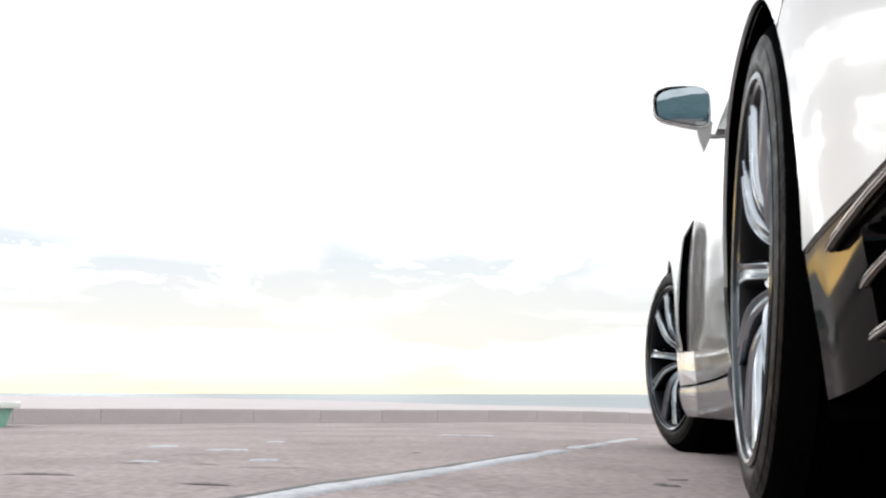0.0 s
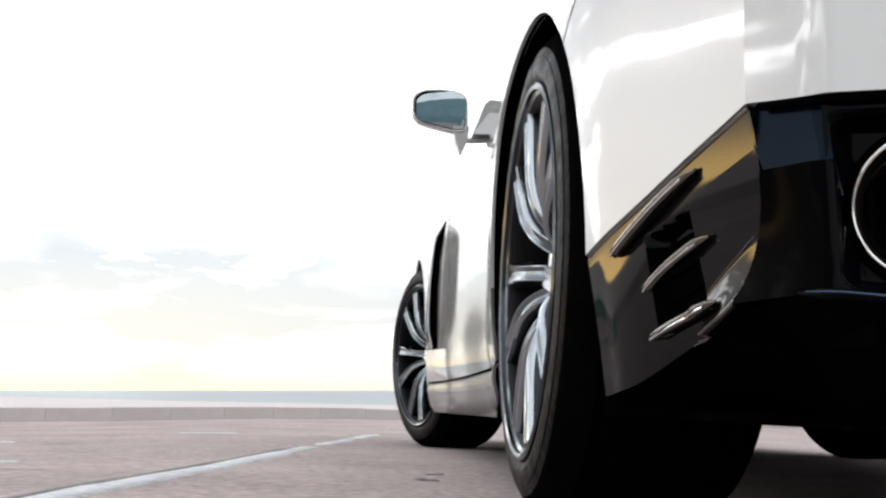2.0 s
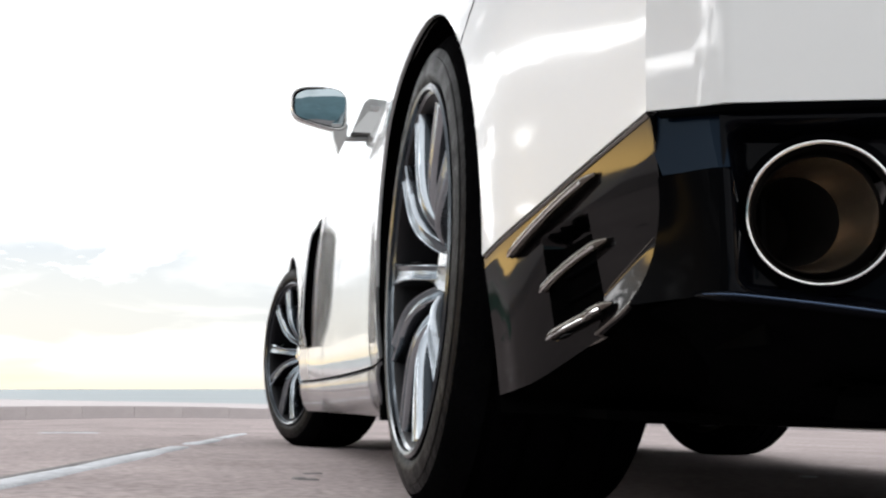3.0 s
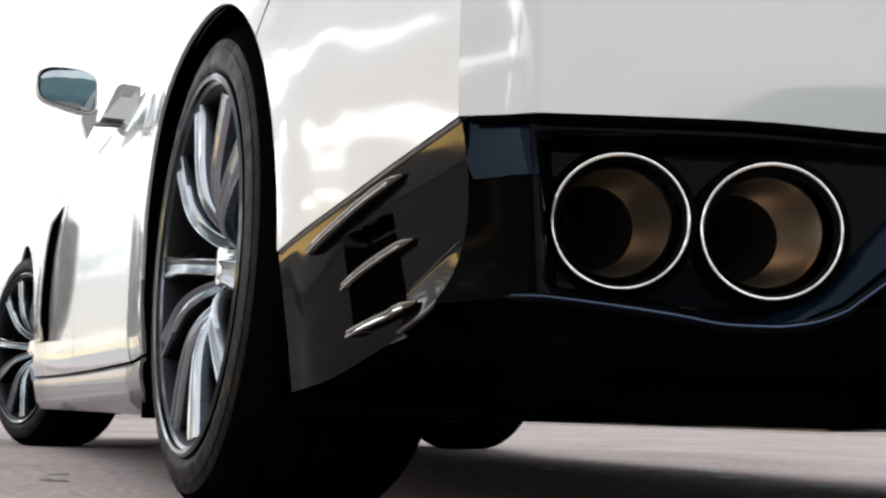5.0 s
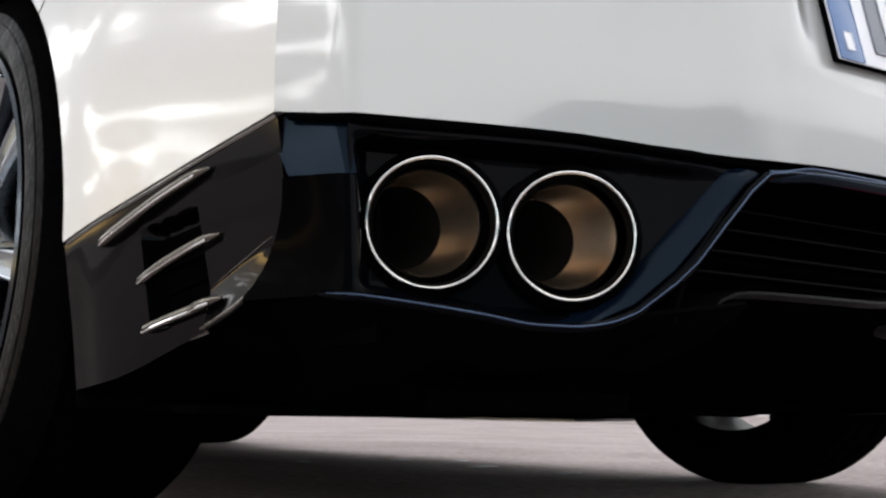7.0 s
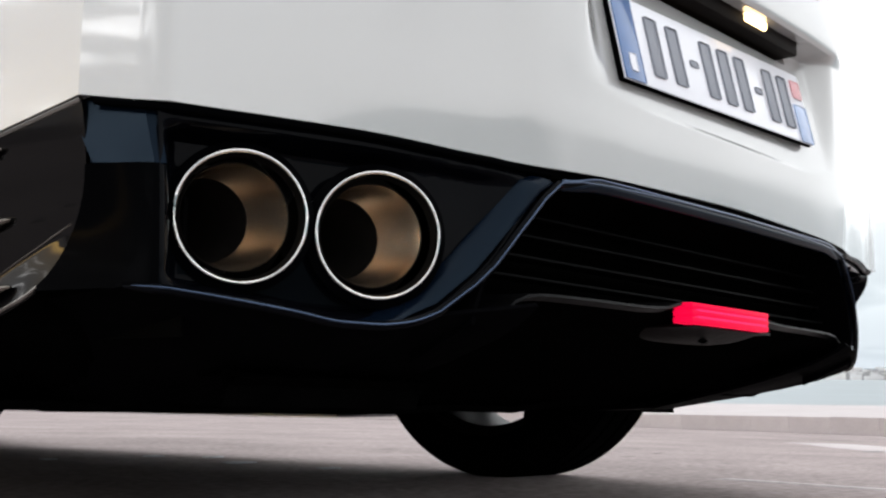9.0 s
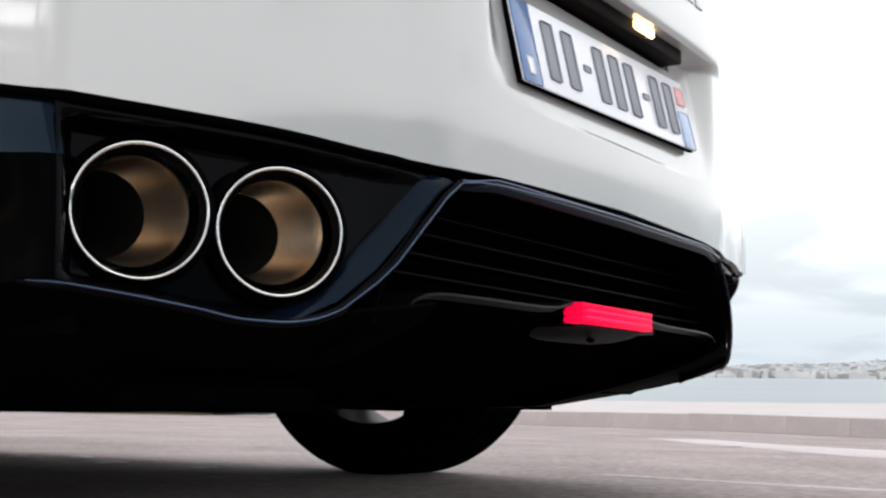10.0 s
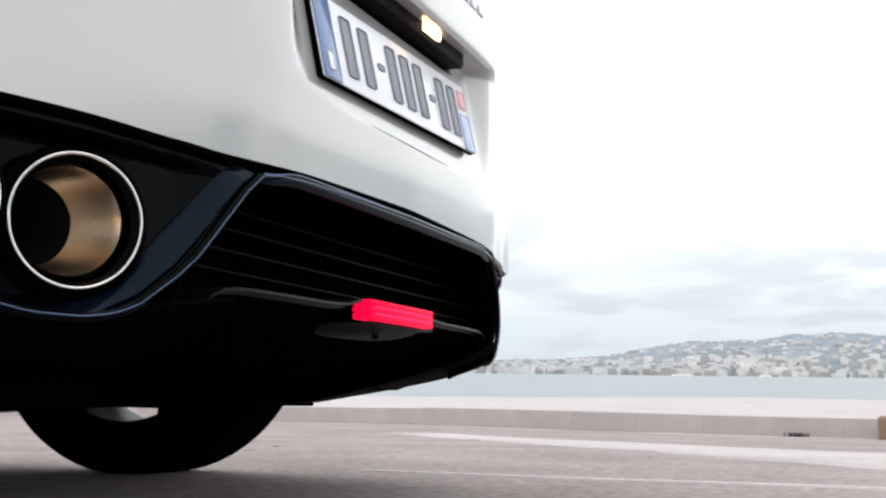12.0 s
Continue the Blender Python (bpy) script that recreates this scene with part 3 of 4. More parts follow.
for y in lin(-.885, -.33, 14):
    rows.append([M((x, y if y > -.88 else tail_y(abs(x)) + .02, DECK(y) + .004 - .05 * (abs(x) / .56) ** 3)) for x in lin(-.56, .56, 21)])
sheet(bm, rows, (0, 0, 1))
part("boot_lid", bm, PAINT, car, solid=0.01)


# tail: white bumper skin with the plate recess
def recess(x, z):
    ax = abs(x)
    side = smooth(.340, .296, ax)
    floor = -.8985 + (z - .598) * .20 - (TAIL(ax) - .009)
    d = max(0.0, floor) * side * smooth(.5025, .5095, z) * smooth(.703, .696, z)
    d += 0.065 * smooth(.235, .222, ax) * smooth(.674, .681, z) * smooth(.703, .696, z)
    return d


def tail_skin(x, z):
    ax = abs(x)
    y = tail_y(ax)
    fade = smooth(.80, .40, ax)
    y += 0.004 * smooth(.47, .42, z) * fade                 # tuck above the black lip
    y -= 0.010 * smooth(.69, .715, z) * smooth(.42, .34, ax)  # lip over the plate
    y += 0.16 * max(0.0, z - .74) ** 1.3 * fade
    edge = .415 + .10 * max(0.0, z - .45)
    y -= 0.009 * smooth(edge + .035, edge - .045, ax)
    y += recess(x, z)
    return y


bm = bmesh.new()
xs = sorted(set([round(v, 4) for v in lin(-.826, .826, 60)] + [round(k * v, 4) for k in (-1, 1) for v in (.780, .340, .334, .328, .322, .316, .310, .304, .298, .235, .231, .226, .222, .45, .42, .40)]))
zf = sorted(set([0.0] + [round(v, 4) for v in lin(.45, .95, 30)] + [.4995, .5025, .504, .506, .508, .5095, .512, .518, .673, .677, .681, .690, .694, .698, .703, .709, .715]))
rows = []
for x in xs:
    rows.append([M((x * (1 + LEAN_IN(z) / .826) if z else x, tail_skin(x, z if z else SPLIT(abs(x))), z if z else SPLIT(abs(x)))) for z in zf])
sheet(bm, rows, (0, -1, 0))
skin = part("rear_bumper", bm, PAINT, car, "white rear bumper with a sunken number plate bay", sharp=40, solid=0.008)
sharp_edges = skin.data.attributes["sharp_edge"]
for e in skin.data.edges:      # the folds beside the tail's corners are soft
    if all(abs(abs(skin.data.vertices[i].co.x) - .780) < .004 and skin.data.vertices[i].co.z < .6 for i in e.vertices):
        sharp_edges.data[e.index].value = False
# Added black strip, stands for the shade in the gap below the bumper.
bm = bmesh.new()
tube(bm, [M((x, tail_y(abs(x)) + .007, SPLIT(abs(x)) - .0025)) for x in lin(-.815, .815, 70)], .0045, 8)
part("bumper_gap_strip", bm, DEEP, car, "added black strip that darkens the gap under the bumper edge")
# dark slot above the plate, with its lamps
bm = bmesh.new()
block(bm, -.222, .222, tail_y(.1) + .002, tail_y(.1) + .062, .681, .709, 0.004, M)
part("plate_lamp_slot", bm, SLOT, car, "black lamp slot over the number plate")
for x0 in (.057,):
    bm = bmesh.new()
    block(bm, x0 - .005, x0 + .056, tail_y(.1) - .003, tail_y(.1) + .04, .691, .703, 0.003, M)
    part("plate_lamp", bm, LAMP, car, "lit warm number plate lamp")

# number plate
plate = new("number_plate")
plate.parent = car
tagged(plate, "white plate with blue end bands and dark characters")
py = tail_y(.2) + .002


def on_plate(x, z, d):
    return M((x * .975 - .020, py - d + (z - .598) * 0.22, z - .004 + .025 * x))


def plate_block(name, x0, x1, z0, z1, d0, d1, mat, bevel=0.0015, label=""):
    bm = bmesh.new()
    block(bm, x0, x1, d0, d1, z0, z1, bevel, lambda v: on_plate(v.x, v.z, v.y))
    return part(name, bm, mat, plate, label)


plate_block("plate_frame", -.2575, .2585, .5418, .651, -.007, .003, MATT, 0.003, "black plate surround")
plate_block("plate_face", -.260, .260, .543, .653, .003, .0055, PLATE_WHITE)
plate_block("blue_band", -.259, -.215, .544, .652, .0055, .0065, PLATE_BLUE)
plate_block("blue_band", .218, .259, .544, .601, .0055, .0065, PLATE_PALE, label="blue end band, paled by glare in its colour")
plate_block("red_badge", .224, .254, .612, .640, .0055, .0065, RED_MARK)
plate_block("band_mark", -.244, -.230, .556, .578, .0065, .0070, PLATE_WHITE)
for i, x0 in enumerate((-.190, -.138, -.052, -.004, .044, .128, .176)):
    plate_block("character_bar", x0, x0 + .028, .560, .637, .0055, .0066, PLATE_INK, 0.003)
for x0 in (-.088, .094):
    plate_block("hyphen_bar", x0, x0 + .020, .594, .603, .0055, .0066, PLATE_INK, 0.002)
# oblique badge on the boot edge
for i in range(4):
    bm = bmesh.new()
    x0 = .130 + i * .036
    block(bm, x0, x0 + .027, -.004, .002, .776, .790, 0.002, lambda v: M((v.x, tail_skin(v.x, v.z) + v.y * .5, v.z)))
    part("badge_bar", bm, BADGE, car, "dark metal badge bar")


# black trim behind the wheel, with its blades
TRIM_LOW = curve([(-.7125, .398), (-.709, .365), (-.703, .340), (-.690, .312), (-.670, .281), (-.648, .2565), (-.630, .244), (-.60, .2315), (-.567, .222), (-.44, .180), (-.365, .170)])
TRIM_BACK = curve([(.2445, -.630), (.2565, -.648), (.281, -.670), (.312, -.690), (.340, -.703), (.365, -.709), (.398, -.7125)])


def trim_in(y, z):
    t0 = smooth(-.597, -.589, y) * smooth(-.507, -.513, y)
    zt = .333 + (-.516 - y) * .20
    zb = .229 + (-.516 - y) * .29
    return 0.022 * t0 * smooth(zb, zb + .008, z) * smooth(zt + .004, zt - .004, z)


VENT_WALL = [-.5135, -.5120, -.5105, -.5090, -.5080, -.5070]


def trim_crease(y):
    return .285 + (-.627 - y) * .50


def ramp(d, a, b):
    """Zero up to a, then bends within a to b into a straight climb."""
    t = min(1.0, max(0.0, (d - a) / (b - a)))
    return (b - a) * (t**3 - t**4 / 2) + max(0.0, d - b)


def trim_x(y, z):
    zt = .33 + (-.365 - y) / .347 * .097
    d = max(0.0, zt - z)
    k = smooth(-.42, -.62, y)
    w = side_x(y, .40) - .002 - (.104 + .066 * k) * min(.038, d) - (.100 + .092 * k) * max(0.0, d - .038) - trim_in(y, z)
    # the front end rolls in below the seam
    w -= .03 * min(.085, max(0.0, zt - .014 - z)) * smooth(-.425, -.385, y)
    # the lower rear corner flares out under a slanting crease
    d = trim_crease(y) - z
    w += (.30 * ramp(d, 0.0, .006) + .22 * ramp(d, .010, .030)) * smooth(-.587, -.596, y) * (1 - .74 * smooth(-.608, -.692, y))
    return w


def trim_point(s, y, z):
    return M((s * trim_x(y, z), y, z))


for s, _ in SIDES:
    bm = bmesh.new()
    ys = sorted(set([round(v, 4) for v in lin(-.7125, -.60, 40) + lin(-.597, -.365, 28)] + [-.597, -.593, -.589, -.587] + VENT_WALL))
    rows = []
    for y in ys:
        zt = .33 + (-.365 - y) / .347 * .097 - .004
        rows.append([trim_point(s, y, z) for z in lin(TRIM_LOW(y), zt, 72)])
    sheet(bm, rows, (s, 0, 0))
    trim = part("side_trim", bm, GLOSS, car, "gloss black trim behind the rear wheel", solid=0.006)
    bm = bmesh.new()
    rows = []
    for y in lin(-.70, -.36, 16):
        z = TRIM_LOW(y)
        rows.append([M((s * (trim_x(y, z) - .002), y, z + .003)), M((s * (trim_x(y, z) - .03), y + .01, z - .004)), M((s * .62, y + .03, .150 + (.014 if s > 0 else 0) + .06 * smooth(-.55, -.70, y))), M((s * .40, y + .03, .145 + (.016 if s > 0 else 0) + .05 * smooth(-.55, -.70, y)))])
    sheet(bm, rows, (0, 0, -1))
    part("trim_underside", bm, LINER, trim, solid=0.004)
    # seam between white panel and trim, its bright glint set in with metal
    bm = bmesh.new()
    pts = []
    for y in lin(-.711, -.37, 16):
        z = .33 + (-.365 - y) / .347 * .097 - .003
        pts.append(M((s * (side_x(y, z) - .004), y, z)))
    tube(bm, pts, .0035, 8)
    part("trim_seam", bm, GLINT_METAL, trim)
    # Added bead in place of the gold reflection along the lower edge.
    bm = bmesh.new()
    tube(bm, [trim_point(s, y, TRIM_LOW(y)) for y in lin(-.650, -.56, 24)], lambda t: .002 * min(1, .3 + 4 * (1 - t)), 8)
    part("trim_edge_glint", bm, GLINT_METAL, trim)
    # Crease highlight, laid on as a thin metal bead.
    bm = bmesh.new()
    tube(bm, [trim_point(s, y, trim_crease(y)) for y in lin(-.600, -.686, 14)], lambda t: .0011 * min(1, .3 + 5 * t, .3 + 5 * (1 - t)), 8)
    part("trim_crease", bm, GLINT_METAL, trim)
    for (ya, za), (yb, zb), r in (((-.446, .320), (-.625, .385), .0074), ((-.506, .279), (-.624, .321), .0072), ((-.505, .230), (-.622, .259), .0070)):
        bm = bmesh.new()
        pts = []
        for t in lin(0, 1, 18):
            y, z = ya + (yb - ya) * t, za + (zb - za) * t
            pts.append(M((s * (trim_x(y, z) + trim_in(y, z) + .003 + .008 * math.sin(math.pi * t) ** 0.5), y, z)))
        tube(bm, pts, lambda t, r=r: r * max(0.3, min(1.0, (t * 14 + .3), (1 - t) * 9 + .25)), 12, flat=0.75)
        part("vent_blade", bm, BLADE, trim, "gloss black blade with bright edge")
        # thin bright edge on the blade
        bm = bmesh.new()
        tube(bm, [p + Vector((s * .0065, 0, -.004)) for p in pts[1:-1]], .0016, 6)
        part("blade_edge", bm, CHROME, trim)
    # black sheet in place of the vent's deep shade, with its level louvres
    bm = bmesh.new()
    rows = []
    for y in lin(-.592, -.516, 8) + VENT_WALL[:-1]:
        rows.append([M((s * (trim_x(y, z) + .0025), y, z)) for z in lin(.236 + (-.516 - y) * .29, .325 + (-.516 - y) * .20, 10)])
    sheet(bm, rows, (s, 0, 0))
    part("vent_dark_sheet", bm, LINER, trim, "black sheet for the deep shade inside the vent", solid=0.002)
    for f in (.18, .36, .64, .82):
        bm = bmesh.new()
        pts = []
        for y in lin(-.589, -.513, 8):
            za, zb = .236 + (-.516 - y) * .29, .325 + (-.516 - y) * .20
            z = za + (zb - za) * f
            pts.append(M((s * (trim_x(y, z) + .006), y, z)))
        tube(bm, pts, .0022, 6)
        part("vent_slat", bm, MATT, trim)


# rear valance round the tail pipes
LIP = [(.800, .2550), (.785, .2535), (.744, .249), (.67, .239), (.623, .2315), (.59, .231), (.56, .2345), (.5245, .2475), (.485, .277), (.4626, .298), (.43, .338), (.395, .376), (.37, .396), (.34, .401), (.28, .404), (.15, .407), (0, .408)]
RIDGE = [((.612, .2335), (.600, .2315)), ((.5765, .242), (.560, .2345)), ((.538, .2676), (.517, .2525)), ((.497, .304), (.474, .288)), ((.453, .3525), (.430, .339)), ((.417, .396), (.393, .378)), ((.395, .4045), (.365, .398))]
LIP_Z = curve([(x, z) for x, z in LIP])


def val_y(ax, z):
    """Black panel round the pipes: facet with an upward turn at the corner, a dished field, an out-turned lip."""
    y = tail_y(ax) + .004
    zs, zl = SPLIT(ax), LIP_Z(ax)
    t = (z - zl) / max(.02, zs - zl)
    dish = smooth(0, .014, zs - .012 - z) * smooth(.001, .020, z - zl)
    y += .038 * dish * smooth(.7795, .742, ax) * (1 - .55 * smooth(.60, .50, ax)) * smooth(.40, .47, ax)
    y += .010 * t * t
    return y


PIPES = ((.698, .328, -.774, 30), (.575, .321, -.828, 32))
for s, _ in SIDES:
    bm = bmesh.new()
    rows = []
    for ax in lin(.7795, .405, 150):
        rows.append([M((s * ax, val_y(ax, z), z)) for z in lin(LIP_Z(ax), SPLIT(ax) - .004, 64)])
    sheet(bm, rows, (0, -1, 0))
    gone = []
    for cx, cz, cy, yaw in PIPES:
        c, ax = M((s * cx, cy, cz)), Vector((-s * math.sin(radians(yaw)), math.cos(radians(yaw)), 0))
        gone += [v for v in bm.verts if ((v.co - c) - ax * (v.co - c).dot(ax)).length < .0655]
    bmesh.ops.delete(bm, geom=list(set(gone)), context="VERTS")
    val = part("rear_valance", bm, DISHED, car, "gloss black dished panel round the tail pipes", sharp=25, solid=0.006)
    bow = lambda ax, z: tail_y(ax) + .004 + .010 * ((z - LIP_Z(ax)) / (SPLIT(ax) - LIP_Z(ax))) ** 2
    back = TRIM_BACK
    edge = lambda z: trim_x(back(z), z) + .0012
    bm = bmesh.new()
    rows = []
    for z in lin(.2545, .366, 9):
        rows.append([M((s * (edge(z) + (.7794 - edge(z)) * u), back(z) + (bow(.7794, z) - back(z)) * (1 - (1 - u) ** 1.6), z)) for u in lin(0, 1, 8)])
    sheet(bm, rows, (0, -1, 0))
    part("valance_corner", bm, DEEP, val, "gloss black faceted corner", sharp=8, solid=0.006)
    bm = bmesh.new()
    rows = []
    for z, d in ((.366, -.0015), (.3695, -.001), (.392, .003), (.411, .0055), (.4245, .006)):
        rows.append([M((s * ax, bow(ax, z) + d, z)) for ax in lin(edge(z), .7745, 6)])
    sheet(bm, rows, (0, -1, 0))
    part("corner_insert", bm, SKY_SHEEN, val, "sloping black block, the sky's blue sheen in its colour", sharp=8, solid=0.006)
    bm = bmesh.new()
    pts = []
    for i in range(len(LIP) - 1):
        for k in range(5):
            t = k / 5
            x, z = (LIP[i][j] + (LIP[i + 1][j] - LIP[i][j]) * t for j in (0, 1))
            pts.append(M((s * x, tail_y(x) - .002, LIP_Z(x) if x > .52 else z)))
    pts.append(M((0, tail_y(0) - .002, .408)))
    tube(bm, pts, lambda t: .0036 * min(1, .25 + t * 12), 10, flat=1.3)
    part("valance_lip", bm, DISHED, val)
    # Added bead: the line of sky reflected along the lip.
    bm = bmesh.new()
    tube(bm, [p + Vector((0, -.0042, .0012)) for p in pts[1:]], lambda t: .0012 * min(1, .4 + 12 * t), 6)
    part("lip_glint", bm, SKY_GLINT, val, "thin bead that sets a sky glint on the lip")
    # broad ridge that climbs from the lip to the bumper
    bm = bmesh.new()
    rows = []
    for (a0, b0), (a1, b1) in zip(RIDGE, RIDGE[1:]):
        for k in range(4):
            f = k / 4
            A, B = [Vector(p) + (Vector(q) - Vector(p)) * f for p, q in ((a0, a1), (b0, b1))]
            row = []
            for u, d in ((0, None), (.10, -.003), (.25, -.006), (.42, -.0075), (.58, -.0075), (.72, -.005), (.84, .001), (.92, .010), (.95, .026)):
                P = A + (B - A) * u
                ya = val_y(A.x, A.y) - .0015
                yb = tail_y(P.x)
                base = ya if d is None else ya + (yb - ya) * min(1.0, u) ** .8 + d
                row.append(M((s * P.x, base, P.y)))
            rows.append(row)
    sheet(bm, rows, (0, -1, 0))
    part("valance_ridge", bm, SKY_SHEEN, val, "glossy ridge beside the diffuser", sharp=50, solid=0.002)
    # apron under the lip, a little higher on the far side
    lift = .018 if s > 0 else .008
    heel = .56 if s > 0 else .65
    bm = bmesh.new()
    rows = []
    for ax in lin(.80, .40, 36):
        zl = LIP_Z(ax) if ax > .53 else curve([(.40, .262), (.53, .243)])(ax)
        y0 = tail_y(ax)
        rows.append([M((s * ax, y0 + a, zl + (b - zl) * t)) for t, a, b in ((t, a, b + lift + .10 * smooth(heel, .82, ax)) for t, a, b in ((0, .000, .14), (.10, .012, .14), (.30, .055, .14), (.5, .12, .14), (.7, .20, .14), (1, .34, .14), (1, .46, .135)))])
    sheet(bm, rows, (0, -1, -1))
    part("rear_apron", bm, MATT, car, "black underside apron", solid=0.005)
    # tail pipes
    for cx, cz, cy, yaw in PIPES:
        pipe = new("tail_pipe")
        pipe.parent = car
        tagged(pipe, "round tail pipe with bright ring and browned bore")
        pipe.matrix_basis = Matrix.Translation(M((s * cx, cy - .006, cz))) @ pose(0, 0, 0, 0, 0, 90 + s * yaw)
        bm = bmesh.new()
        R = .0622
        lathe(bm, [(-.000 + .0026 * math.sin(a), R + .0020 * math.cos(a)) for a in lin(0, 2 * math.pi, 13)], 64)
        part("ring", bm, CHROME, pipe, "polished steel ring")
        bm = bmesh.new()
        lathe(bm, [(.0015, R), (.0035, R + .004), (.0065, R + .0095)], 64)
        part("flange", bm, DEEP, pipe, solid=0.002)
        bm = bmesh.new()
        lathe(bm, [(.002, R), (.007, R - .0015), (.012, R - .0030)], 48)
        part("shroud", bm, SOOT_SHADE, pipe, solid=0.002)
        slant = math.tan(radians(-s * (yaw - 1)))

        def slanted(b):
            for v in b.verts:
                v.co.y += v.co.x * slant
        # Bore rim is black to carry the shade of the pipe mouth.
        bm = bmesh.new()
        lathe(bm, [(.010, .0525), (.0075, .0516), (.0082, .0508)], 56)
        slanted(bm)
        part("bore_lip", bm, SOOT_SHADE, pipe, "rim of the bore, blackened for shade")
        bm = bmesh.new()
        lathe(bm, [(.0082, .0508), (.011, .0503), (.016, .0497), (.021, .0490), (.026, .0481), (.031, .0469), (.036, .0454), (.040, .0440), (.044, .0424), (.047, .0410)], 72)
        slanted(bm)
        part("bore", bm, BURNT, pipe, "heat browned steel bore")
        bm = bmesh.new()
        lathe(bm, [(.0472, .0411), (.075, .0400), (.120, .034), (.122, .001)], 48)
        lathe(bm, [(.034, .0700), (.036, .0520)], 48)
        slanted(bm)
        part("baffle", bm, SOOT_SHADE, pipe)

for s, _ in SIDES:
    bm = bmesh.new()
    sheet(bm, [[M((s * .735, y, z)) for z in lin(.215, .345, 4)] for y in lin(-.745, -.42, 8)], (s, 0, 0))
    part("inner_wall", bm, LINER, car, "black inner wall behind the side trim", solid=0.004)

# rounded black lip under the middle of the bumper
bm = bmesh.new()
tube(bm, [M((x, tail_y(abs(x)) + .0015, .4035 - .010 * smooth(.30, .37, abs(x)))) for x in lin(-.372, .372, 60)], lambda t: .0085 * min(1, .4 + 8 * t, .4 + 8 * (1 - t)), 12)
lip = part("diffuser_lip", bm, SKY_SHEEN, car, "rounded gloss black lip over the diffuser")
# Added bead for the sky highlight on top of the middle lip.
bm = bmesh.new()
tube(bm, [M((x, tail_y(abs(x)) - .0050, .4095 - .010 * smooth(.30, .37, abs(x)))) for x in lin(-.37, .37, 60)], .0019, 8)
part("lip_glint", bm, SKY_GLINT, lip, "bead that sets a sky glint on the lip's upper edge")

# middle of the diffuser
bm = bmesh.new()
rows = []
for z, hw, y in ((.404, .372, -.895), (.398, .376, -.86), (.388, .385, -.815), (.330, .430, -.800), (.270, .450, -.795)):
    rows.append([M((x, y, z)) for x in lin(-hw, hw, 24)])
sheet(bm, rows, (0, -1, 0))
part("diffuser_back", bm, LINER, car, "black recessed diffuser back", solid=0.004)
for s, _ in SIDES:
    bm = bmesh.new()
    rows = []
    for x, z in ((.355, .399), (.385, .380), (.420, .341), (.445, .308), (.464, .282), (.472, .257), (.476, .238)):
        rows.append([M((s * x, y, z)) for y in (tail_y(x) + .006, tail_y(x) + .04, -.79)])
    rows.append([M((s * .476, y, z)) for y, z in ((tail_y(.476) + .006, .240), (tail_y(.476) + .04, .222), (-.79, .200))])
    sheet(bm, rows, (-s, 0, 0))
    part("diffuser_cheek", bm, MATT, car, solid=0.006)
for z, hw, y in ((.372, .395, -.838), (.348, .405, -.842), (.323, .415, -.846), (.299, .42, -.850)):
    bm = bmesh.new()
    block(bm, -hw, hw, y, y + .03, z - .0018, z + .0012, 0.0008, M)
    part("grille_slat", bm, SLAT, car, "black diffuser slat")
# shelf with the red lamp
bm = bmesh.new()
top = curve([(0, .292), (.105, .290), (.135, .283), (.19, .2800), (.36, .2795), (.39, .2775), (.412, .271), (.424, .262), (.436, .250)])
rows = []
for x in sorted(set([round(v, 4) for v in lin(-.436, .436, 45)] + [-.105, .105, .135, -.135])):
    zt = top(abs(x))
    yf = tail_y(abs(x)) + .016
    rows.append([M((x, y, z)) for y, z in ((-.80, zt + .002), (yf + .01, zt), (yf, zt - .001), (yf - .001, zt - .004), (yf + .012, zt - .008))])
sheet(bm, rows, (0, -1, 0))
shelf = part("diffuser_shelf", bm, SHELF, car, "satin black diffuser shelf", solid=0.004)
bm = bmesh.new()
rows = []
for x in lin(-.436, .436, 31):
    zt = top(abs(x))
    yf = tail_y(abs(x)) + .016
    rows.append([M((x, y, z)) for y, z in ((yf + .011, zt - .0075), (-.75, .235), (-.62, .19 + .005 * smooth(-.1, .3, x)), (-.45, .15 + .012 * smooth(-.1, .3, x)))])
sheet(bm, rows, (0, -1, -1))
part("shelf_underside", bm, LINER, shelf, solid=0.004)
bm = bmesh.new()
for k in range(3):
    z0 = .2635 + k * .0088
    block(bm, -.104, .104, tail_y(.05) + .002, tail_y(.05) + .03, z0, z0 + .0082, 0.0022)
for v in bm.verts:
    v.co = M(v.co)
fog = part("fog_lamp", bm, FOG, car, "lit red ribbed rear fog lamp")
for z0 in (.2700, .2786):
    bm = bmesh.new()
    block(bm, -.092, .096, tail_y(.05) + .0005, tail_y(.05) + .006, z0, z0 + .0026, 0.0008, M)
    part("lamp_rib", bm, RIB, fog, "brighter rib of the lamp")
bm = bmesh.new()
rows = []
for x in lin(-.072, .140, 25):
    u = ((x - .034) / .106) ** 2
    rows.append([M((x, tail_y(.05) + y + .004 * u, min(.2615, z + .016 * u * u))) for y, z in ((.014, .2630), (.022, .2575), (.036, .2515), (.058, .2470), (.085, .2455), (.115, .2480))])
sheet(bm, rows, (0, -1, -1))
bracket = part("lamp_bracket", bm, BRACKET, fog, "grey black swelling under the fog lamp, lamp glow in its colour", sharp=60, solid=0.004)
bm = bmesh.new()
tube(bm, [M((-.022 + .034 * t, tail_y(.05) + .040 + .006 * t, .2462 + .001 * t)) for t in lin(0, 1, 7)], lambda t: .0035 * math.sin(math.pi * (.1 + .8 * t)), 8)
part("drain_slot", bm, LINER, fog, "dark drain slot")
# underside
bm = bmesh.new()
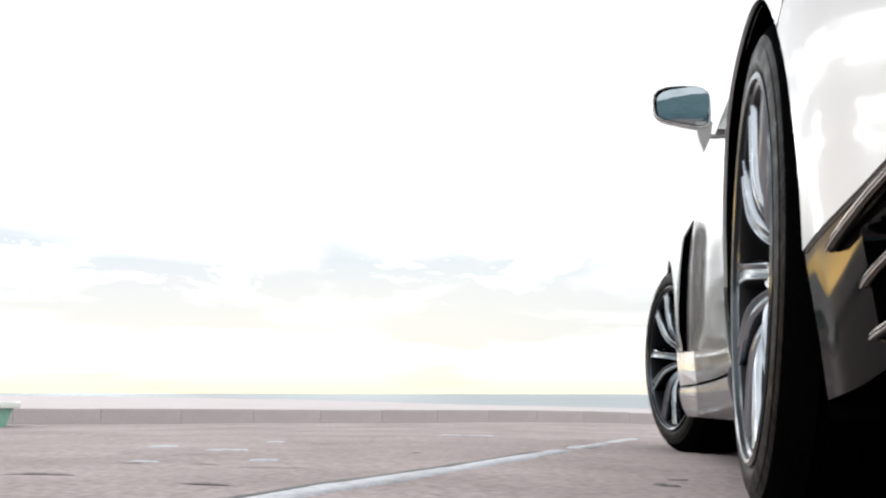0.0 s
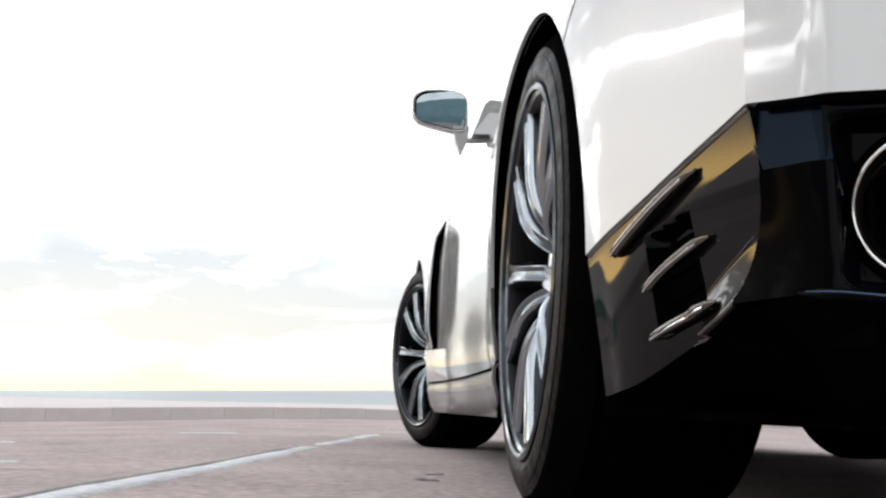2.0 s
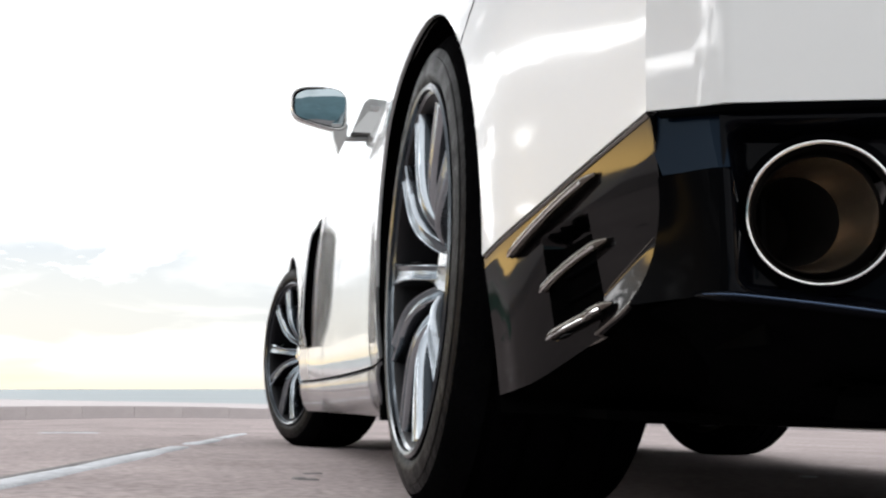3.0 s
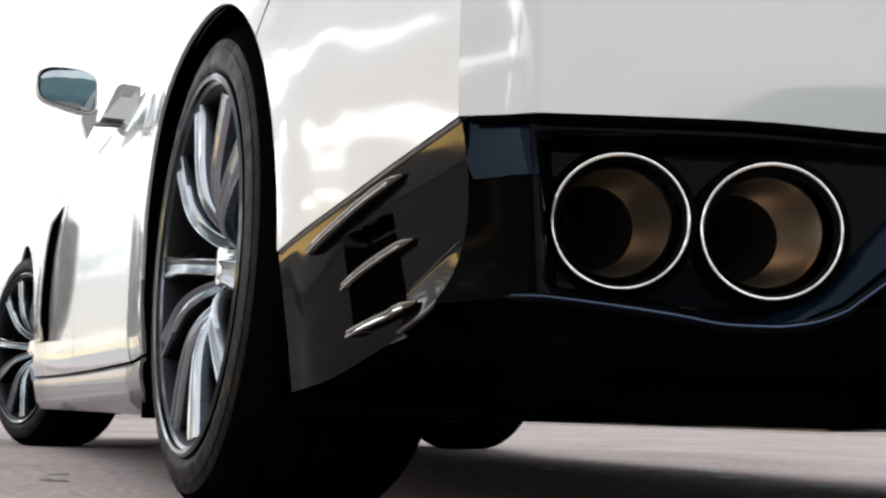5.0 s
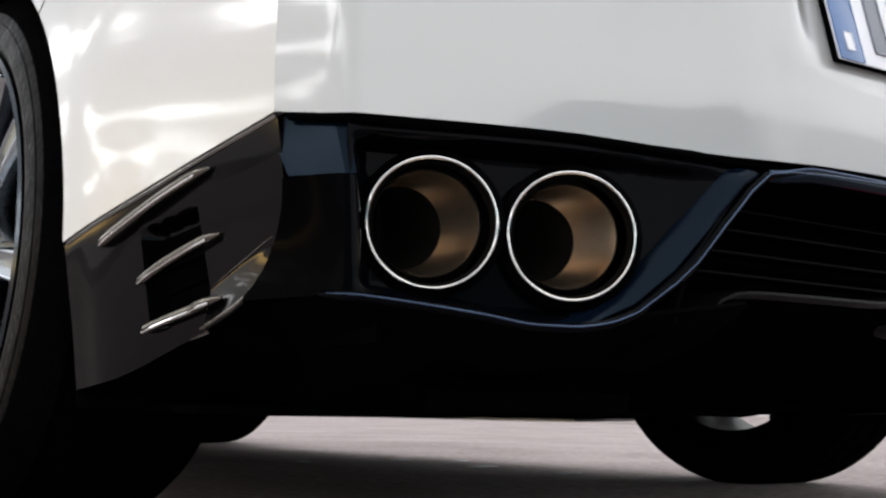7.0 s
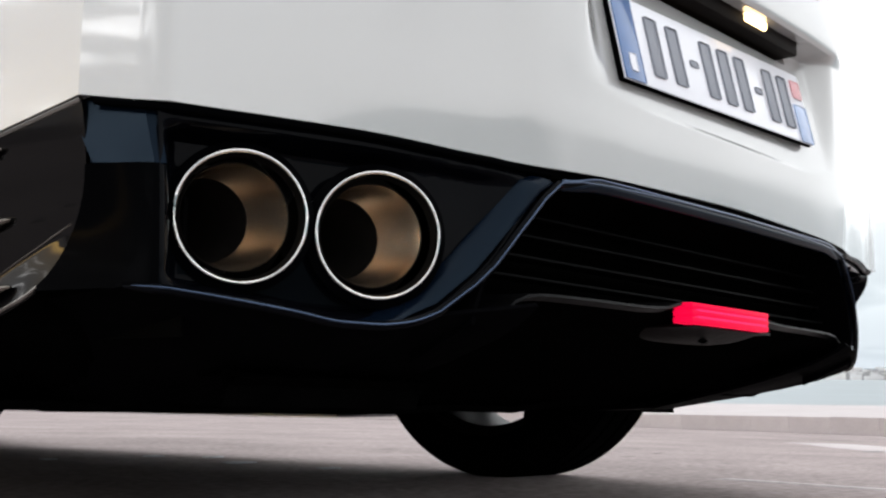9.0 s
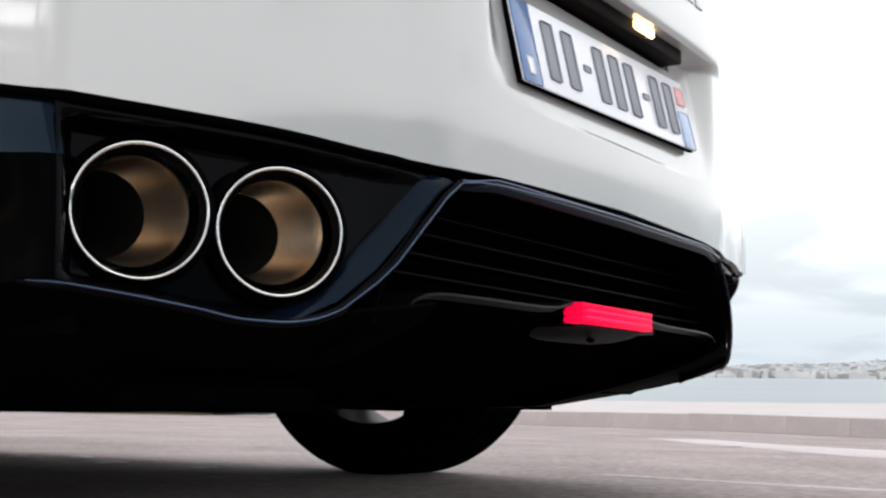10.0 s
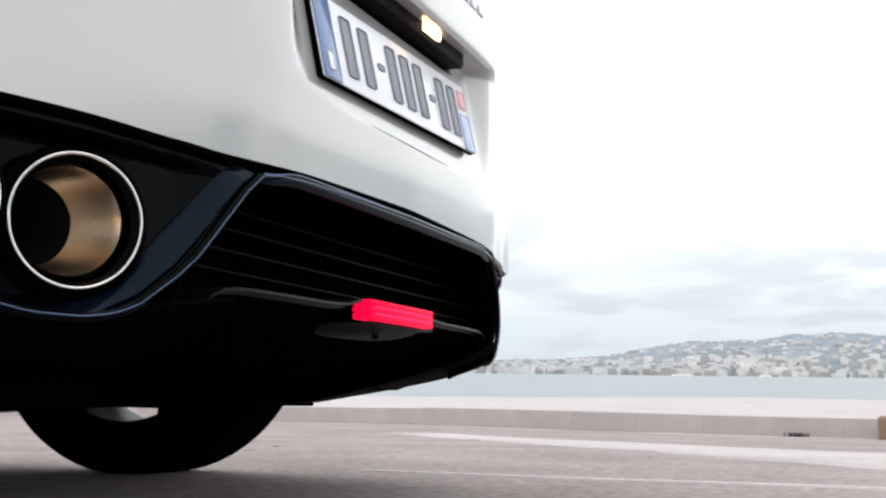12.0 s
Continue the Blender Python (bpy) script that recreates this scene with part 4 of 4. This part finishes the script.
sheet(bm, [[M((x, y, z + .018 * smooth(-.1, .35, x) * smooth(.5, .1, y) + .016 * smooth(.42, .60, x) * smooth(.6, .2, y) + .006 * noise.noise(Vector((x * 6, y * 4, 0))))) for x in lin(-.80, .80, 12)] for y, z in ((-.50, .145), (-.2, .15), (.2, .145), (.9, .135), (1.6, .13), (2.3, .14), (3.2, .15), (3.74, .16))], (0, 0, -1))
part("underbody", bm, LINER, car, "black underbody", solid=0.01)
for s, _ in SIDES:
    bm = bmesh.new()
    block(bm, s * .40, s * .62, -.70, -.42, .182, .25, 0.03, M)
    part("silencer", bm, LINER, car, "dark silencer box under the tail")

# fender vent
for s, _ in SIDES:
    zs = lin(.35, .79, 16)
    outer = lambda z: side_x(2.36, z) + .016 - .022 * smooth(.72, .79, z) - .012 * smooth(.42, .35, z)
    bm = bmesh.new()
    sheet(bm, [[M((s * (side_x(2.12, z) - .006), 2.215, z)), M((s * (side_x(2.2, z) + .5 * (outer(z) - side_x(2.2, z))), 2.24, z)), M((s * (outer(z) - .003), 2.212 + .03 * (z - .35), z))] for z in zs], (0, -1, 0))
    vent = part("fender_vent", bm, LINER, car, "black outlet behind the front wheel", solid=0.003)
    bm = bmesh.new()
    sheet(bm, [[M((s * (outer(z) - .004), 2.210 + .03 * (z - .35), z)), M((s * outer(z), 2.212 + .03 * (z - .35), z)), M((s * (outer(z) + .001), 2.28, z)), M((s * (side_x(2.42, z) + .0015), 2.40, z))] for z in zs], (s, 0, 0))
    part("vent_cover", bm, PAINT, vent, "white lip of the outlet", solid=0.004)
    bm = bmesh.new()
    sheet(bm, [[M((s * (side_x(y, z) + d), y, z)) for y, d in ((2.213, .0015), (2.19, .006), (2.165, .0015))] for z in zs], (s, 0, 0))
    part("vent_edge", bm, SKIRT, vent, "grey inner edge of the outlet", solid=0.003)

# door mirror
MIRROR_TURN, MIRROR_TILT = -0.075, -0.088
for s, _ in SIDES:
    mir = new("door_mirror")
    mir.parent = car
    tagged(mir, "white door mirror with a dark teal reflection")
    mc = M((s * .938, 1.735, 1.045 if s < 0 else 1.045))
    mir.matrix_basis = Matrix.Translation(mc)
    def outline(k, grow):
        a = 2 * math.pi * k / 40
        ca, sa = math.cos(a), math.sin(a)
        e = 4.6
        x = .086 * grow * math.copysign(abs(ca) ** (2 / e), ca)
        z = .066 * grow * math.copysign(abs(sa) ** (2 / e), sa)
        u = -x * s / .086
        if s < 0:
            u = x / .086
        z *= (1.04 - .16 * u * u) if z > 0 else (.80 + .30 * u)
        if z < 0 and u < 0:
            x *= 1 - .16 * -z / .066
        return x, z
    bm = bmesh.new()
    rows = []
    for d, g in ((-.004, .93), (-.006, .97), (-.002, 1.0), (.02, 1.02), (.05, .97), (.075, .82), (.09, .55), (.094, .02)):
        rows.append([Vector((outline(k, g)[0], d + .004 * (outline(k, g)[0] * -s / .086), outline(k, g)[1])) for k in range(41)])
    sheet(bm, rows, (0, 1, 0))
    part("housing", bm, PAINT, mir, solid=0.003)
    bm = bmesh.new()
    rows = []
    for g in (.94, .80, .62, .42, .22, .01):     # gently convex glass
        rows.append([Vector((x, .006 + ((x / .086) ** 2 * .0037 + (z / .066) ** 2 * .0022) - .0045 + MIRROR_TURN * x * -s + MIRROR_TILT * z, z)) for x, z in (outline(k, g) for k in range(41))])
    sheet(bm, rows, (0, -1, 0))
    part("glass", bm, MIRROR, mir, "mirror glass with a dark teal reflection", solid=0.002)
    bm = bmesh.new()
    tube(bm, [Vector((outline(k, .925)[0], .0 + .004 * (outline(k, .925)[0] * -s / .086), outline(k, .925)[1])) for k in range(41)], .0042, 8, cap=False)
    part("glass_rim", bm, MATT, mir)
    # wedge-shaped foot, drawn down to a point below the housing
    bm = bmesh.new()
    top = ((.040, -.045), (.090, -.045))
    for y0, y1 in ((.0, .07),):
        low = [Vector((-s * .062, y, -.128)) for y in (y0 + .022, y1 - .02)]
        up = [[Vector((-s * x, y, z)) for x, z in top] for y in (y0, y1)]
        mid = [[Vector((-s * x, y, -.088)) for x in (.046, .084)] for y in (y0 + .006, y1 - .006)]
        sheet(bm, [[up[0][0], up[0][1]], [mid[0][0], mid[0][1]], [low[0], low[0] + Vector((-s * .004, 0, 0))], [low[1], low[1] + Vector((-s * .004, 0, 0))], [mid[1][0], mid[1][1]], [up[1][0], up[1][1]]], (0, -1, 0))
        sheet(bm, [[up[0][0], mid[0][0], low[0]], [up[1][0], mid[1][0], low[1]]], (s, 0, 0))
        sheet(bm, [[up[0][1], mid[0][1], low[0] + Vector((-s * .004, 0, 0))], [up[1][1], mid[1][1], low[1] + Vector((-s * .004, 0, 0))]], (-s, 0, 0))
    part("foot", bm, PAINT, mir)
    # arm from the foot to the door
    bm = bmesh.new()
    tube(bm, [Vector(p) for p in ((-s * .060, .035, -.078), (-s * .095, .035, -.082), (-s * .140, .032, -.080), (-s * .200, .030, -.084))], .011, 10, flat=.75)
    part("stalk", bm, PAINT, mir)
    # grey triangular base with the small opening under the window corner
    bm = bmesh.new()
    ring = ((.098, -.072), (.136, .022), (.152, .034), (.205, .030), (.205, -.074))
    hole = ((.150, -.004), (.150, .008), (.156, .014), (.186, .012), (.178, -.006))
    for y in (-.02, .10):
        sheet(bm, [[Vector((-s * x, y, z)) for x, z in ring + ring[:1]], [Vector((-s * x, y + (.004 if y < 0 else 0), z)) for x, z in hole + hole[:1]]], (0, -1 if y < 0 else 1, 0))
    sheet(bm, [[Vector((-s * x, y, z)) for x, z in ring + ring[:1]] for y in (-.02, .10)], (0, 0, 1))
    sheet(bm, [[Vector((-s * x, y, z)) for x, z in hole + hole[:1]] for y in (-.016, .10)], (0, 0, -1))
    part("sail", bm, PAINT, mir, "grey mirror base on the door")


# wheels
def make_wheel():
    wheel = new("wheel")
    wheel.parent = car
    W, R0 = .143, .354
    bm = bmesh.new()
    prof = [(-.112, .262), (-.122, .268), (-.129, .274), (-.1335, .283), (-.1345, .291), (-.1335, .2945), (-.1338, .297), (-.1310, .309), (-.1295, .310), (-.1290, .313), (-.1255, .321)]
    lathe(bm, prof, 120)
    part("sidewall", bm, SIDEWALL, wheel, "ribbed black tyre sidewall")
    for k, (r0, half) in enumerate(((.2995, 9), (.3040, 7), (.3080, 9))):
        bm = bmesh.new()
        tube(bm, [Vector((-.1325 + (r0 - .2995) * .22, -r0 * math.sin(radians(g)), r0 * math.cos(radians(g)))) for g in lin(6 - half, 6 + half, 12)], .0012, 6)
        part("sidewall_rib", bm, SIDEWALL, wheel, "raised moulded rib on the tyre")
    bm = bmesh.new()
    prof = [(-.1255, .321), (-.121, .328), (-.108, .342), (-.094, .350)]
    x = -.120
    for g in (-.080, -.028, .028, .080):
        prof += [(g - .007, .354), (g - .005, .347), (g + .005, .347), (g + .007, .354)]
    prof += [(.098, .351), (.112, .345), (.130, .33), (.1400, .300), (.132, .274), (.112, .262)]
    lathe(bm, prof, 120)
    part("tyre", bm, RUBBER, wheel, "black low profile tyre")
    bm = bmesh.new()
    lathe(bm, [(-.128, .262), (-.1345, .2625), (-.1365, .267), (-.1335, .2715), (-.126, .2710)], 120)
    lathe(bm, [(-.128, .262), (-.1245, .2575)], 120)
    part("rim", bm, RIM_GREY, wheel, "dark grey alloy rim")
    bm = bmesh.new()
    lathe(bm, [(-.1246, .2576), (-.118, .2505), (-.106, .2460), (-.05, .2395), (.05, .236), (.10, .2385), (.128, .262)], 90)
    part("barrel", bm, BARREL, wheel)
    def section(t):
        r = .036 + (.2475 - .036) * t
        half = .0130 + .0065 * smooth(.30, 1.0, t)
        face = -.1285 + .074 * (1 - t) ** 5.5
        return r, half, face

    def spot(r, ang, du, x):
        return Vector((x, -(r * math.sin(ang) + du * math.cos(ang)), r * math.cos(ang) - du * math.sin(ang)))

    for k in range(10):
        a0 = 2 * math.pi * k / 10 + radians(WHEEL_TURN) + (-1) ** k * radians(SPOKE_PAIR)
        bm = bmesh.new()
        rows = []
        for t in (u ** 1.6 for u in lin(0, 1, 22)):
            r, w, face = section(t)
            rows.append([spot(r, a0, d, x) for d, x in ((-w * .72, face + .0005), (-w * .2, face + .0045), (w * .25, face + .0050), (w * .72, face + .0005))])
        sheet(bm, rows, (-1, 0, 0))
        spoke = part("spoke", bm, GROOVE, wheel, "smoked grey dished spoke", sharp=20)
        for sg in (-1, 1):
            bm = bmesh.new()
            rows = []
            for t in (u ** 1.6 for u in lin(0, 1, 22)):
                r, w, face = section(t)
                rows.append([spot(r, a0, sg * d, x) for d, x in ((w * .72, face + .0005), (w * .80, face - .0010), (w * .92, face + .001), (w, face + .0075))])
            sheet(bm, rows, (-1, 0, 0))
            part("spoke_edge", bm, ALLOY, spoke, "bright bevelled edge")
        bm = bmesh.new()
        for sg in (-1, 1):
            rows = []
            for t in (u ** 1.6 for u in lin(0, 1, 22)):
                r, w, face = section(t)
                rows.append([spot(r, a0, sg * (w + e), x) for e, x in ((0.0, face + .0075), (.0030, face + .018), (.0045, face + .030), (.0050, face + .046))])
            sheet(bm, rows, (0, -sg * math.cos(a0), -sg * math.sin(a0)))
        part("spoke_flank", bm, INNER, spoke, "deep flank of a spoke, its shade in the colour")
    bm = bmesh.new()
    lathe(bm, [(-.010, .060), (-.050, .058), (-.060, .052), (-.063, .044), (-.060, .034), (-.090, .031), (-.096, .027), (-.098, .001)], 40)
    part("hub_cap", bm, CHROME, wheel, "bright centre cap")
    for k in range(5):
        bm = bmesh.new()
        a = 2 * math.pi * (k + .5) / 5
        lathe(bm, [(-.055, .008), (-.069, .008), (-.071, .005), (-.071, .001)], 8)
        for v in bm.verts:
            v.co += Vector((0, -.050 * math.sin(a), .050 * math.cos(a)))
        part("wheel_nut", bm, BARREL, wheel)
    bm = bmesh.new()
    lathe(bm, [(-.022, .10), (-.022, .190), (.004, .190), (.004, .10)], 72)
    part("brake_disc", bm, BRAKE, wheel)
    bm = bmesh.new()
    block(bm, -.045, .03, -.20, -.12, -.07, .07, 0.012)
    part("brake_caliper", bm, BARREL, wheel)
    return wheel


WHEEL_TURN, SPOKE_PAIR = 24.5, 2.5
CAMBER, STEER = 2.2, 17.0
wheel = make_wheel()
wheel.matrix_basis = Matrix.Translation(M((-.797, 0, .352))) @ pose(0, 0, 0, 0, CAMBER, 0)
copy_thing(wheel, Matrix.Translation(M((.797, 0, .352))) @ pose(0, 0, 0, 0, -CAMBER, 180) @ pose(0, 0, 0, 8, 0, 0))
copy_thing(wheel, Matrix.Translation(M((-.830, 2.78, .352))) @ pose(0, 0, 0, 2, 0.5, STEER))
copy_thing(wheel, Matrix.Translation(M((.830, 2.78, .352))) @ pose(0, 0, 0, 0, -0.5, 180 + STEER))


# ---- kerb stones ----
kerb = new("kerb")
tagged(kerb, "low pale concrete kerb of single stones along the promenade", "kerb", kind="structure")
line = kerb_line(0.62)
stone = bpy.data.meshes.new("kerb_stone")
bm = bmesh.new()
block(bm, -.3090, .3090, 0, .15, -.12, KERB_H, 0.003)
bm.to_mesh(stone)
bm.free()
stone.materials.append(STONE)
for a, b in zip(line, line[1:]):
    if a.x < -26 or a.y < -26:
        continue
    m = (a + b) / 2
    d = b - a
    za, zb = ground_z(a.x, a.y), ground_z(b.x, b.y)
    ob = new("kerb_stone", stone)
    ob.parent = kerb
    ob.matrix_basis = Matrix.Translation((m.x, m.y, (za + zb) / 2 + random.uniform(-.003, .003))) @ Euler((random.uniform(-.006, .006), -math.atan2(zb - za, .62), math.atan2(d.y, d.x))).to_matrix().to_4x4() @ Matrix.Diagonal((1, 1, kerb_h(m.x, m.y) / KERB_H, 1))

# weed at the kerb foot
bm = bmesh.new()
for k in range(60):
    a = random.uniform(0, 6.28)
    p = Vector((9.15 + random.gauss(0, .02), -1.22 + random.gauss(0, .05), 0))
    p.z = ground_z(p.x, p.y)
    t = p + Vector((math.cos(a) * .04, math.sin(a) * .05, random.uniform(.015, .05)))
    s2 = Vector((math.sin(a), -math.cos(a), 0)) * .006
    v = [bm.verts.new(q) for q in (p - s2, p + s2, t + s2 * .3, t - s2 * .3)]
    bm.faces.new(v)
tagged(part("weed", bm, WEED, None), "small dry weed tuft growing at the kerb foot", "weed", kind="stuff")

# far shore
HILL_LINE = curve([(56, 0.0), (62, .15), (66, .30), (70, .45), (74, .75), (77, .85), (80, 1.15), (82, 1.65), (84, 1.95), (87, 2.1), (89, 2.45), (91, 2.5), (94, 2.3), (100, 2.6), (110, 3.2), (125, 3.0), (150, 2.2), (170, 1.0)])


def shore_point(az, t):
    r = 2300 + 900 * t
    h = 0.82 * math.radians(HILL_LINE(az)) * (2300 + 900) * (t ** 0.8) * (1 + .06 * noise.noise(Vector((az * .9, t * 2, 0))))
    return Vector((r * math.sin(radians(az)), r * math.cos(radians(az)), sea_z(r * math.sin(radians(az))) + 1.5 + h))


bm = bmesh.new()
rows = []
for az in list(lin(55, 96, 320)) + list(lin(96.4, 170, 60)):
    rows.append([shore_point(az, 0) - Vector((0, 0, 6))] + [shore_point(az, t) + Vector((0, 0, 6 * t * abs(noise.noise(Vector((az * 5, t * 9, 2)))) + 3 * t * noise.noise(Vector((az * 17, t * 5, 7))))) for t in lin(0, 1, 14)])
sheet(bm, rows, (0, 0, 1))
tagged(part("backdrop", bm, HILL, None, sharp=180), "wooded hillside of the far shore, haze put into its colour", "hill", kind="structure")
for nm, mat, lab, cnt in (("far_house", HOUSE, "pale houses and apartment blocks crowding the far shore", 1500), ("far_roof", ROOF, "haze grey blocks among the far houses", 600)):
    bm = bmesh.new()
    for k in range(cnt):
        az = random.uniform(58, 112)
        t = random.random() ** 2.6 * .9
        if HILL_LINE(az) < .25:
            t *= .2
        p = shore_point(az, t)
        w, d, h = random.uniform(6, 22), 14, random.uniform(4, 13) * (1.0 if t < .3 else .65)
        rz = -radians(az)
        c, sn = math.cos(rz), math.sin(rz)
        vs = []
        for zz in (-8, h):
            for qx, qy in ((-w / 2, -d / 2), (w / 2, -d / 2), (w / 2, d / 2), (-w / 2, d / 2)):
                vs.append(bm.verts.new(p + Vector((c * qx - sn * qy, sn * qx + c * qy, zz))))
        for f in ((0, 1, 5, 4), (1, 2, 6, 5), (2, 3, 7, 6), (3, 0, 4, 7), (4, 5, 6, 7)):
            bm.faces.new([vs[i] for i in f])
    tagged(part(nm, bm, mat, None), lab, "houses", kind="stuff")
for az, r, ln in ((83.4, 1500, 26), (87.4, 1300, 12)):
    bm = bmesh.new()
    p = Vector((r * math.sin(radians(az)), r * math.cos(radians(az)), sea_z(r * math.sin(radians(az)))))
    sheet(bm, [[Vector((u * ln / 2, v * 2.4 * (1 - abs(u) ** 3), z)) for u in lin(-1, 1, 13)] for v, z in ((.6, -.5), (1, 1.6), (.8, 2.2), (0, 2.4), (-.8, 2.2), (-1, 1.6), (-.6, -.5))], (0, 0, 1))
    tagged(part("motor_boat", bm, BOAT, None, place=Matrix.Translation(p) @ pose(0, 0, 0, 0, 0, -az)), "small white motor boat far out on the water", "boat", group="boats on the bay")

# dark slope on the land side, unseen, added for mirror and paint to reflect
LAND_LINE = curve([(104, 0.0), (112, 2.5), (125, 3.5), (140, 4), (158, 5), (168, 7), (178, 9), (185, 9), (193, 7.5), (200, 6), (215, 5), (240, 4), (256, 2.5), (264, 0.0)])
bm = bmesh.new()
rows = []
for az in lin(104, 264, 161):
    a = radians(az)
    row = []
    for t in lin(0, 1, 16):
        r = 120 + 60 * t
        h = math.tan(radians(LAND_LINE(az))) * 180 * t ** .8 * (1 + .06 * t * noise.noise(Vector((az * .2, t * 2, 5))))
        row.append(Vector((r * math.sin(a), r * math.cos(a), -3 + 5 * min(1, t * 15) + h)))
    rows.append(row)
sheet(bm, rows, (0, 1, .5))
tagged(part("backdrop_land", bm, SLOPE, None, sharp=180), "unseen dark blue green slope on the land side, added for reflections", "hill", kind="structure")

# green mesh tub by the kerb
tub = new("tub")
tub.matrix_basis = pose(-5.2, 4.66, ground_z(-5.2, 4.66), 0, 0, 30)
tagged(tub, "pale green translucent plastic tub standing at the kerb", "tub")
bm = bmesh.new()
rows = [[Vector((sx * w, sy * w * .7, z)) for sx, sy in ((-1, -1), (1, -1), (1, 1), (-1, 1), (-1, -1))] for w, z in ((.36, 0), (.40, .115), (.41, .12))]
sheet(bm, rows)
part("body", bm, GREENBIN, tub, solid=0.008)
bm = bmesh.new()
for x0, x1, y0, y1 in ((-.44, .44, -.32, -.28), (-.44, .44, .28, .32), (-.44, -.40, -.28, .28), (.40, .44, -.28, .28)):
    block(bm, x0, x1, y0, y1, .115, .15, 0.004)
part("rim", bm, PALEPLASTIC, tub, "pale rim")

# stained block at the end of the kerb
bm = bmesh.new()
block(bm, -.25, .25, -.16, .16, 0, .20, 0.02)
tagged(part("stone_block", bm, BROWN, None, place=pose(8.75, -2.12, ground_z(8.75, -2.12) - .01, 0, 0, 86)), "brown stained low block in front of the kerb", "block")
